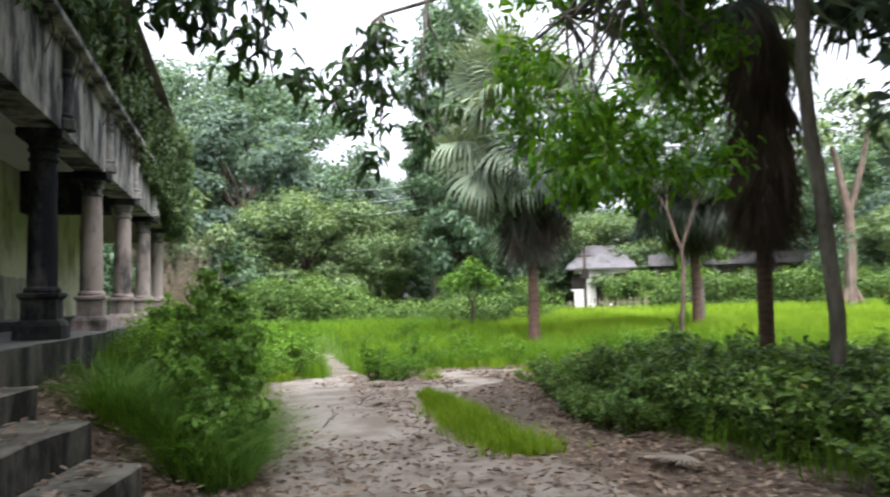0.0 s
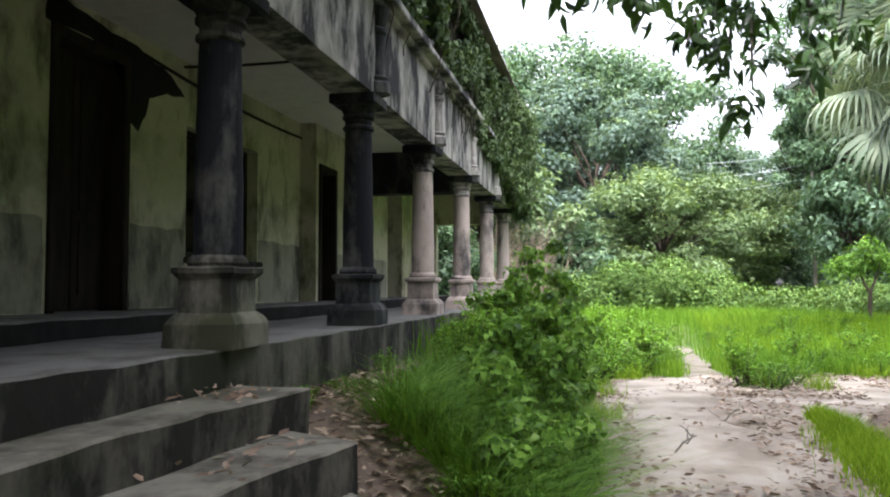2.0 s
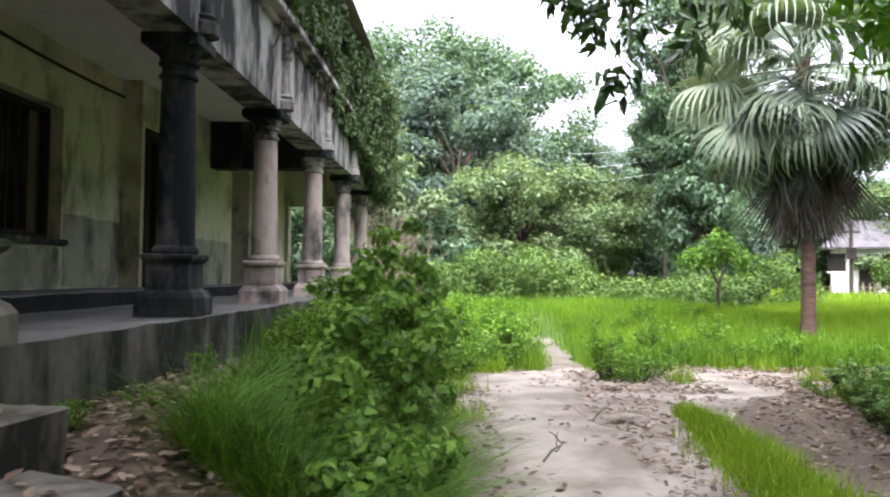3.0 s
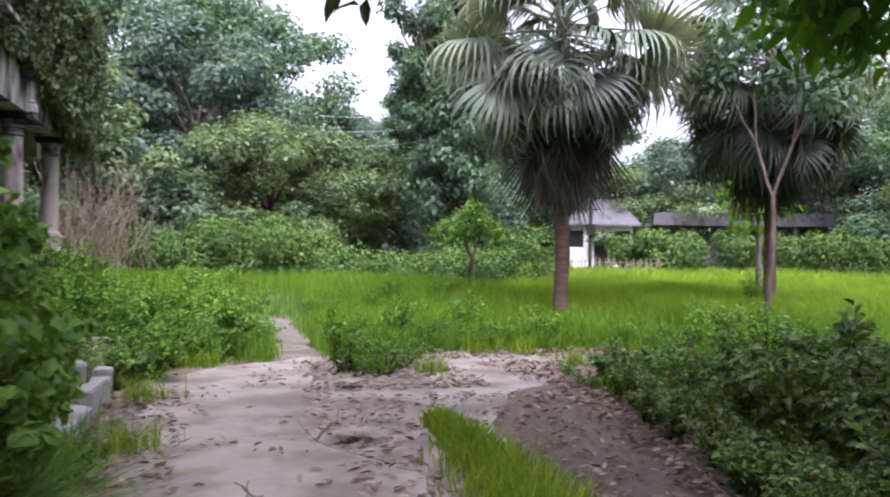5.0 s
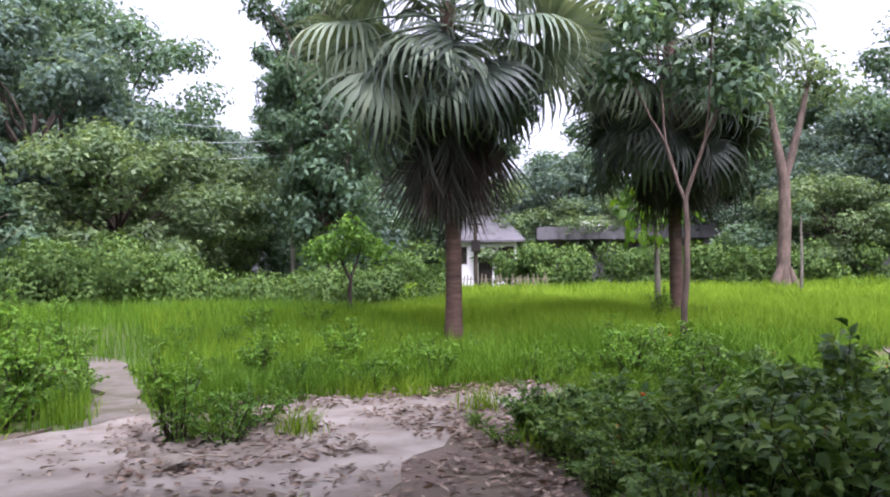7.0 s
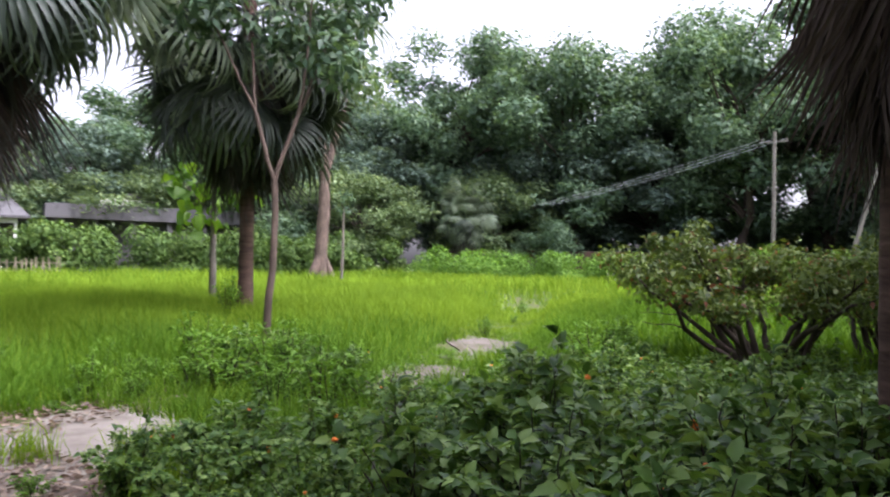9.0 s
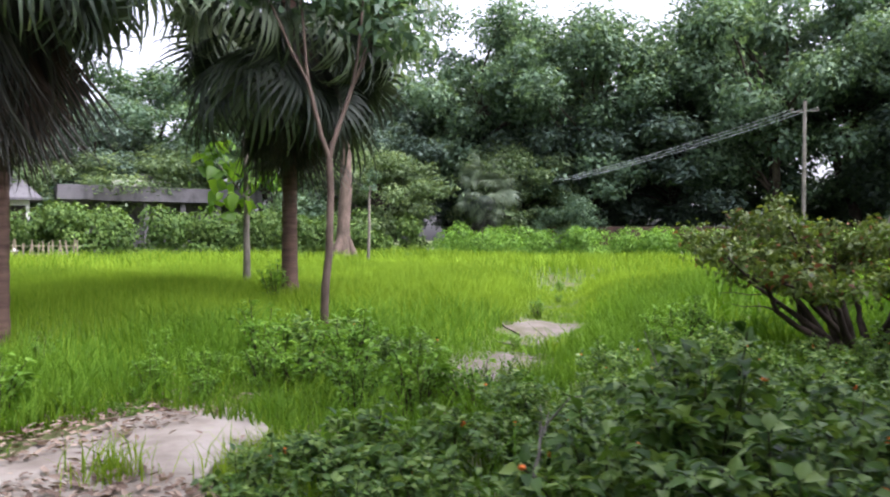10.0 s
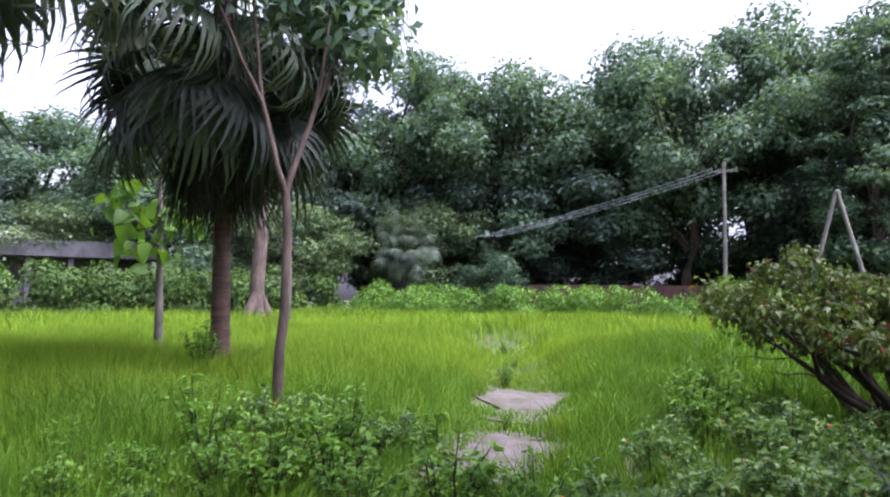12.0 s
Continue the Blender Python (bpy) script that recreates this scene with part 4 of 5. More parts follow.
sapling(64, [((0, 0, -0.1), (0.05, 0, 0.9), 0.07, 0.05), ((0.05, 0, 0.9), (-0.2, 0.1, 1.5), 0.045, 0.02), ((0.05, 0, 0.9), (0.35, 0.1, 1.7), 0.04, 0.02)],
        [(-0.3, 0.1, 1.7), (0.4, 0.1, 1.8), (0, 0, 2.1), (0.7, 0, 1.6), (-0.7, 0, 1.6)], [0.5] * 5, 260, 0.13, L_VINE, M_DARKBARK, "small dark-stemmed tree with a leafy top").matrix_basis = at(7.3, 24.8)
for x, y, h in ((22.5, 25, 2.6),):
    sapling(65, [((0, 0, -0.1), (0.05, 0, h), 0.06, 0.03)], [(0, 0, h), (0.2, 0, h + 0.4)], [0.35, 0.3], 40, 0.16, L_TREE, M_BARK, "thin bare sapling stem on the lawn").matrix_basis = at(x, y)


# ---- the tree that hangs over the path ----
def overhanging_tree():
    g = np.random.default_rng(71)
    ob = new("overhanging_tree", None)
    top = np.array([-0.3, 0.0, 5.6])
    lines = [(bend((0, 0, -0.2), top, 0, g, 9, 0.06), np.linspace(0.095, 0.08, 9))]
    L1 = bend(top, (-7.3, 0.9, 5.6), 0.5, g, 12, 0.1)
    L2 = bend(top, (-3.2, 1.2, 4.6), 0.3, g, 8, 0.1)
    lines += [(L1, np.linspace(0.10, 0.025, 12)), (L2, np.linspace(0.07, 0.02, 8)), (bend(top, (0.8, 1.5, 8), 0, g), np.linspace(0.09, 0.03, 7))]
    L3 = bend(top, (-4.6, 3.5, 5.7), 0.3, g, 10, 0.1)
    lines.append((L3, np.linspace(0.08, 0.025, 10)))
    hangs = [((-4.7, 3.3, 3.7), L3[9]), ((-5.4, 3.2, 4.2), L3[9]), ((-4.1, 3.3, 4.0), L3[8]), ((-3.7, 3.6, 4.5), L3[8]), ((-5.0, 3.6, 4.7), L3[9]), ((-4.6, 3.0, 4.9), L3[9]),
             ((-6.3, 0.5, 3.85), L1[10]), ((-6.9, 0.6, 4.2), L1[11]), ((-7.3, 0.2, 4.7), L1[11]), ((-7.0, 0.9, 4.9), L1[11]), ((-7.5, 0.7, 4.6), L1[11]), ((-6.7, 0.2, 4.6), L1[10]), ((-4.9, 3.9, 4.2), L3[9])]
    dark_c, dark_r = [], []
    for p, a in hangs:
        b = bend(a, p, 0.1, g, 7, 0.15)
        lines.append((b, np.linspace(0.03, 0.012, 7)))
        for q in b[4:]:
            dark_c.append(q + g.normal(size=3) * 0.12)
            dark_r.append(0.26 + 0.14 * g.random())
    lit_c, lit_r = [], []
    for i in range(44):
        t = g.random()
        p = np.array([-3.5 + 3.0 * t, 1.15 + 0.45 * g.normal(), 2.7 + 0.2 * t + 2.9 * g.random()])
        a = L2[int(3 + 4 * g.random())]
        lines.append((bend(a, p, 0.1, g, 6, 0.2), np.linspace(0.022, 0.006, 6)))
        lit_c.append(p)
        lit_r.append(0.34 + 0.22 * g.random())
    # unseen crown above the path, added to shade the steps and verandah
    high_c, high_r = [], []
    for i in range(150):
        p = np.array([-9.4 + 12.0 * g.random(), -13.5 + 16.8 * g.random(), 7.2 + 2.4 * g.random()])
        p[2] += 0.9 * (p[0] < -7.4)
        # gap left open so light reaches the bright leaves
        if -5.4 < p[0] < -2.4 and p[1] > -1.2:
            continue
        high_c.append(p)
        high_r.append(0.9 + 0.6 * g.random())
        if i % 3 == 0:
            lines.append((bend(top, p, 0.5, g, 8, 0.15), np.linspace(0.07, 0.015, 8)))
    under(new("unseen_shade_crown", clumps_mesh("unseen_shade_crown", high_c, high_r, 300, 0.22, L_MANGODARK, g, False, 0.4, 0.7, 0.2, 0.5)), ob)
    under(new("trunk", tubes_mesh("trunk", lines[:1], [M_BARK], 9)), ob)
    tagged(under(new("branch_work", tubes_mesh("branch_work", lines[1:], [M_BARK], 7)), ob), kind="stuff")
    # dark leaves carry shade in their colour, bright ones sunlight
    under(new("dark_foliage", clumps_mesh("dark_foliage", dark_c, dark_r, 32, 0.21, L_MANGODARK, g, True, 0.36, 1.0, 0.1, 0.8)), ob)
    tagged(under(new("bright_foliage", clumps_mesh("bright_foliage", lit_c, lit_r, 120, 0.15, L_MANGO, g, True, 0.36, 1.0, 0.15, 0.6)), ob), "bright green leaves, sunlight put into their colour")
    tagged(ob, "grey-trunked tree whose leafy branches hang over the path", "tree")
    ob.matrix_basis = at(6.6, 7.5)


overhanging_tree()


# ---- weeds and shrubs ----
def shrub(seed, height, spread, stems, per, leaf, mat, label, fine=True, aspect=0.62, category="shrub", group="shrubs by the path", name="shrub", flowers=0):
    """A leafy plant: arching stems from one foot, leaves set along them, denser at the tips."""
    g = np.random.default_rng(seed)
    ob = new(name, None)
    tu, B, A, N = [], [], [], []
    heads = []
    for i in range(stems):
        az = i * 2.39996 + g.normal() * 0.3
        out = spread * (0.25 + 0.75 * g.random())
        h = height * (0.6 + 0.4 * g.random()) * (1.05 - 0.35 * out / spread)
        line = bend((math.cos(az) * 0.06, math.sin(az) * 0.06, -0.08), (math.cos(az) * out, math.sin(az) * out, h), 0.10 * height, g, 8, 0.12)
        tu.append((line, np.linspace(0.010, 0.003, 8)))
        heads.append(line[-1])
        t = 1 - g.random(per) ** 1.4 * 0.9
        k = t * 7
        i0 = np.minimum(k.astype(int), 6)
        p = line[i0] + (line[i0 + 1] - line[i0]) * (k - i0)[:, None]
        d = ball(per, g) * np.array([1, 1, 0.35])
        B.append(p + d * leaf * 0.45)
        A.append(unit(d + np.array([0, 0, 0.12])))
        N.append(unit(np.array([0, 0, 1.0]) + 0.34 * g.normal(size=(per, 3))))
    B, A, N = (np.concatenate(x) for x in (B, A, N))
    s = leaf * (0.55 + 0.8 * g.random(len(B)))
    v, f = leaf_arrays(B, A, N, s, s * aspect, fine)
    tagged(under(new("woody_base", tubes_mesh("woody_base", tu, [M_DARKBARK], 4)), ob), kind="stuff")
    under(new("foliage", mesh_from("foliage", v, f, [mat])), ob)
    for p in heads[:flowers]:
        bm = bmesh.new()
        for q in range(7):
            bmesh.ops.create_icosphere(bm, subdivisions=1, radius=0.019, matrix=Matrix.Translation(Vector(p) + Vector(g.normal(size=3) * 0.010)) @ Matrix.Diagonal((1, 1, 0.6, 1)))
        part("flower_head", bm, M_FLOWER, ob, "small orange flower head")
    return tagged(ob, label, category, group)


def scatter(kinds, spots, g, lo=0.8, hi=1.2):
    """Places kinds in turn on spots (x, y); the first of each is the thing itself."""
    for i, (x, y) in enumerate(spots):
        kind = kinds[int(g.integers(len(kinds)))] if i >= len(kinds) else kinds[i]
        s = lo + (hi - lo) * g.random()
        m = at(x, y, max(-0.03, bank_height(x, y) - 0.04 - float(land(x, y))) if -1.9 < x < -0.2 and y < 22.3 else -0.03, g.random() * 360, s, s * (0.85 + 0.3 * g.random()))
        if kind.name in PLACED:
            copy_thing(kind, m)
        else:
            kind.matrix_basis = m
            PLACED[kind.name] = True


def spots_in(inside, x0, x1, y0, y1, gap, g, tries=4000):
    got = []
    for _ in range(tries):
        x, y = x0 + (x1 - x0) * g.random(), y0 + (y1 - y0) * g.random()
        if inside(x, y) and all((x - a) ** 2 + (y - b) ** 2 > gap * gap for a, b in got):
            got.append((x, y))
    return got


g = np.random.default_rng(81)
SHRUBS = [shrub(91, 1.12, 0.62, 21, 46, 0.105, L_SHRUB, "dark green broad-leaved shrub with an orange flower head", flowers=1),
          shrub(92, 0.95, 0.66, 22, 44, 0.10, L_SHRUB, "low dark green shrub with orange flower heads", flowers=1),
          shrub(93, 1.32, 0.50, 15, 50, 0.10, L_SHRUB, "upright dark green shrub beside the path")]


def edge_x(y):
    """The right-hand border of the path along y."""
    return float(np.interp(y, [2, 6, 8.5, 10.6, 12.0, 13.6, 14.2], [4.3, 4.3, 4.1, 4.7, 5.0, 5.6, 6.6]))


shrub_spots = spots_in(lambda x, y: x > edge_x(y) + 0.25 + 0.25 * noise.noise(Vector((y, 0, 0))) and not (x > 8.0 and y > 12.2) and y < 13.35 - 0.1 * (x - 5), 4.0, 12.5, 3.5, 13.7, 0.52, g)
shrub_spots.sort(key=lambda p: p[1])
for lo, hi, size in ((0.0, 7.2, 0.95), (7.2, 8.6, 0.8), (8.6, 20.0, 0.62)):
    scatter(SHRUBS, [p for p in shrub_spots if p[1] <= 11.6 and lo <= p[0] < hi], g, size * 0.88, size * 1.12)
scatter(SHRUBS, [p for p in shrub_spots if p[1] > 11.6], g, 0.5, 0.74)
scatter(SHRUBS, spots_in(lambda x, y: y < 13.1, 7.2, 12.2, 12.2, 13.2, 0.58, g), g, 0.42, 0.62)
fringe = spots_in(lambda x, y: -0.35 < x - edge_x(y) < 0.3, 3.6, 6.4, 7.5, 13.6, 0.36, g)
scatter(SHRUBS, fringe, g, 0.34, 0.6)

WEEDS = [shrub(101, 0.75, 0.50, 17, 36, 0.07, L_WEED, "bright green leafy weed clump", False, 0.6, "weed", "weeds", "weed"),
         shrub(102, 0.55, 0.55, 17, 34, 0.065, L_WEED, "low green weed clump with small leaves", False, 0.6, "weed", "weeds", "weed"),
         shrub(103, 1.0, 0.40, 14, 36, 0.075, L_VINE, "tall yellowish-green weed with small leaves", False, 0.6, "weed", "weeds", "weed")]
weed_spots = spots_in(lambda x, y: x < 0.15 + 0.3 * noise.noise(Vector((y * 0.7, 0, 3))) - 0.12 * max(0, y - 14) * (y < 17) and x > -1.75, -1.8, 0.3, 10.5, 22, 0.58, g)
weed_spots += spots_in(lambda x, y: x < 1.3, -1.8, 1.3, 16.2, 25, 0.95, g)
weed_spots += spots_in(lambda x, y: 2.7 < x < 6 and y > 16.7, 2.7, 7, 16.7, 22, 0.85, g)
weed_spots += [(2.35, 14.6), (2.75, 14.35), (2.65, 14.9), (3.1, 15.0)]
weed_spots += spots_in(lambda x, y: 7.9 < x < 8.7 and 13.4 < y < 16.6 or 11.8 < x < 14 and 12.4 < y < 13.2, 7.0, 14, 12.4, 16.6, 0.55, g)
low_spots = [(5.0, 13.9), (4.9, 13.1), (8.6, 15.4), (8.0, 15.9), (8.4, 16.4), (9.3, 15.6), (11.4, 13.4), (6.2, 13.9)]
weed_spots = [p for p in weed_spots if not (-0.8 < p[0] < 1 and 10.6 < p[1] < 15.2)]
scatter(WEEDS, weed_spots, g, 0.7, 1.15)
scatter(WEEDS, spots_in(lambda x, y: x < -0.35 + 0.46 * (y - 13.5) and not (x < 0 and y < 15.4), -1.7, 1.5, 13.4, 19.5, 0.62, g), g, 0.9, 1.45)
scatter(SHRUBS, spots_in(lambda x, y: x < -0.3 + 0.46 * (y - 13.5) and x > -1.0 + 0.46 * (y - 13.5), -1.0, 1.4, 13.3, 17.5, 0.6, g), g, 0.4, 0.7)
scatter(WEEDS, low_spots, g, 0.4, 0.6)
scatter(WEEDS, spots_in(lambda x, y: y < 14.0 + 0.05 * (x - 6), 6.3, 7.8, 12.9, 14.1, 0.42, g), g, 0.25, 0.4)
scatter(SHRUBS, spots_in(lambda x, y: True, 8.3, 10.2, 15.35, 16.5, 0.5, g), g, 0.4, 0.62)
scatter(WEEDS, spots_in(lambda x, y: True, 6.6, 8.4, 15.9, 17.2, 0.5, g), g, 0.4, 0.65)
scatter(WEEDS, spots_in(lambda x, y: True, 12, 30, 14.0, 27.0, 3.2, g), g, 0.25, 0.5)
scatter(WEEDS, spots_in(lambda x, y: True, 5.5, 9.8, 16.4, 18.2, 0.5, g), g, 0.32, 0.55)
scatter(WEEDS, [(10.2, 16.75), (10.45, 16.95), (9.6, 15.9), (9.1, 16.2), (8.7, 15.0), (11.6, 19.0), (12.4, 18.8)], g, 0.5, 0.75)
scatter(WEEDS, spots_in(lambda x, y: y > 7.7 - 0.8 * (x + 0.9), -1.35, -0.3, 6.6, 10.3, 0.38, g), g, 0.5, 0.9)
scatter(WEEDS, [(-1.75, 6.95), (-1.7, 7.8), (-1.72, 8.9), (-1.7, 10.2), (-0.75, 5.6)], g, 0.3, 0.5)
scatter(WEEDS, spots_in(lambda x, y: ((x + 0.45) / 0.55) ** 2 + ((y - 7.9) / 1.3) ** 2 < 1.0 + 0.5 * noise.noise(Vector((x * 2, y * 2, 1))), -1.1, 0.1, 6.4, 9.3, 0.62, g), g, 0.6, 0.85)


def vine_mound(name, centres, radii, per, leaf, mat, seed, label, second=None):
    gg = np.random.default_rng(seed)
    ob = new(name, clumps_mesh(name, centres, radii, per, leaf, mat, gg, fine=leaf < 0.08, aspect=0.7, shell=0.75, hang=0.5, second=second))
    return tagged(ob, label, "vines", kind="stuff")


def tall_vines():
    """The heap of vines between the steps and the path, highest at its far end."""
    gg = np.random.default_rng(111)
    c, r = [], []
    for _ in range(16):
        x, y = -1.0 + 0.9 * gg.random(), 7.2 + 3.2 * gg.random()
        h = 0.25 + 0.55 * min(1.0, max(0.0, (y - 6.8) / 2.4))
        c.append((x, y, h * gg.random() + 0.1))
        r.append(0.20 + 0.14 * gg.random())
    for _ in range(72):
        y, x = 7.0 + 3.7 * gg.random(), -0.78 + 0.66 * gg.random()
        rise = min(1.0, max(0.0, (y - 6.9) / 2.3))
        top = 0.4 + 1.6 * rise * (0.5 + 0.5 * gg.random()) - 1.3 * max(0.0, x + 0.2) - 1.0 * max(0.0, y - 9.7) - 0.9 * max(0.0, -0.35 - x)
        stem = bend((x, y, 0.0), (x + 0.16 * gg.normal(), y + 0.22 * gg.normal(), max(0.3, top)), 0.05, gg, 7, 0.25)
        for q in stem[1:]:
            c.append(tuple(q + gg.normal(size=3) * 0.05))
            r.append(0.06 + 0.10 * gg.random() ** 1.5)
    vine_mound("vine_heap", c, r, 62, 0.066, L_VINE, 112, "tall heap of bright green vines beside the steps", (L_SHRUB, 0.22))


tall_vines()


def far_mounds():
    gg = np.random.default_rng(121)
    c, r = [], []
    for i in range(120):
        x = -6 + 17 * gg.random()
        y = 28.5 + 2.0 * gg.random() - 0.15 * x
        h = 1.4 + 0.9 * math.sin(x * 0.55 + 1) * 0.5 + 0.35 * gg.random()
        c.append((x, y, float(land(x, y)) - 0.3 + h * 0.85 * (0.2 + 0.8 * gg.random())))
        r.append(0.55 + 0.4 * gg.random())
    vine_mound("vine_bank", c, r, 460, 0.10, L_BANK, 122, "long bank overgrown with bright green vines")
    c, r = [], []
    for i in range(130):
        x = 15 + 19 * gg.random()
        y = 40.5 - 0.6 * (x - 15) + 1.5 * gg.random()
        if 16.4 < x < 19.4:
            continue
        c.append((x, y, float(land(x, y)) + 1.65 * gg.random()))
        r.append(0.5 + 0.35 * gg.random())
    vine_mound("hedge", c, r, 260, 0.15, L_BANK, 123, "untrimmed leafy hedge in front of the far buildings")
    c, r = [], []
    for i in range(260):
        y = -6 + 34 * gg.random()
        x = 34.5 - 0.06 * abs(y - 8) ** 1.3 + 1.5 * gg.random()
        c.append((x, y, float(land(x, y)) + (1.05 + 0.9 * noise.noise(Vector((y * 0.35, 3, 0)))) * gg.random()))
        r.append(0.45 + 0.3 * gg.random())
    vine_mound("weed_bank", c, r, 330, 0.10, L_VINE, 124, "pale green weeds along the far edge of the lawn")


far_mounds()


def branching_bush():
    """A flat-topped shrub with bare dark branches under a thin canopy."""
    gg = np.random.default_rng(131)
    ob = new("bush", None)
    lines, c, r = [], [], []
    for i in range(18):
        az, out = gg.random() * 6.283, 0.5 + 1.7 * gg.random()
        tip = np.array([math.cos(az) * out, math.sin(az) * out, 1.15 + 0.75 * gg.random() * (1.2 - 0.3 * out)])
        base = np.array([gg.normal() * 0.12, gg.normal() * 0.12, -0.1])
        b = bend(base, tip, 0.12, gg, 8, 0.22)
        lines.append((b, np.linspace(0.06, 0.012, 8)))
        for _ in range(5):
            e = b[4 + int(gg.integers(3))]
            q = e + gg.normal(size=3) * np.array([0.4, 0.4, 0.2]) + np.array([0, 0, 0.25])
            lines.append((bend(e, q, 0, gg, 5, 0.2), np.linspace(0.012, 0.004, 5)))
            if q[2] > 0.95:
                c.append(q)
                r.append(0.2 + 0.13 * gg.random())
        c.append(tip)
        r.append(0.3)
    tagged(under(new("branch_work", tubes_mesh("branch_work", lines, [M_DARKBARK], 5)), ob), kind="stuff")
    under(new("foliage", clumps_mesh("foliage", c, r, 125, 0.08, L_BUSH, gg, aspect=0.5, shell=0.15, second=(L_RED, 0.05))), ob)
    return tagged(ob, "sparse dark-branched bush with greenish and rusty leaves", "bush", "branching bushes")


bush = branching_bush()
bush.matrix_basis = at(13.1, 10.8, 0, 0, 1.0)
copy_thing(bush, at(14.9, 9.4, 0, 120, 0.9))


# ---- grass ----
def blades(name, xy, height, width, mat, seed, label, lean=0.35):
    gg = np.random.default_rng(seed)
    n = len(xy)
    h = height * (0.55 + 0.75 * gg.random(n))
    az = gg.random(n) * 6.283
    d = np.stack([np.cos(az), np.sin(az), np.zeros(n)], -1)
    s = np.stack([-np.sin(az + 0.6), np.cos(az + 0.6), np.zeros(n)], -1)
    w = (width * (0.6 + 0.8 * gg.random(n)))[:, None]
    ln = (lean * gg.random(n) * h)[:, None]
    b = np.concatenate([xy, np.array([[max(-0.06, bank_height(p, q) - 0.03) if -1.86 < p < -0.2 and q < 22.3 else -0.06] for p, q in xy])], 1)
    b[:, 2] += np.where((xy[:, 0] > -0.2) | (xy[:, 1] > 22.3), land(xy[:, 0], xy[:, 1]), 0.0)
    m = b + d * ln * 0.35 + np.array([0, 0, 1]) * (h * 0.6)[:, None]
    t = b + d * ln * 1.3 + np.array([0, 0, 1]) * h[:, None]
    v = np.stack([b - s * w * 0.5, b + s * w * 0.5, m - s * w * 0.45, m + s * w * 0.45, t], 1).reshape(-1, 3)
    o = (np.arange(n) * 5)[:, None]
    ob = new(name, mesh_from(name, v, [o + np.array([[0, 1, 3, 2]]), o + np.array([[2, 3, 4]])], [mat]))
    return tagged(ob, label, "grass", kind="stuff")


def on_path(x, y):
    """Where the paths and the shrub bed keep the grass away."""
    main = (x > 0.1) & (x < np.interp(y, [0, 8.5, 10.6, 12, 13.6, 14.2], [3.6, 3.6, 4.1, 4.5, 4.9, 5.7])) & (y < 15.4)
    arm = (x > 3) & (x < 7.0) & (y > 14.1 + 0.25 * np.maximum(0, x - 5.6)) & (y < 16.3)
    lane = (x > 1.7) & (x < 2.25) & (y >= 15) & (y < 20.8)
    slab2 = (x > 9.3) & (x < 11.6) & (y > 14.05) & (y < 15.0)
    slab3 = (x > 13.0) & (x < 15.2) & (y > 14.9) & (y < 15.95)
    return main | arm | lane | slab2 | slab3


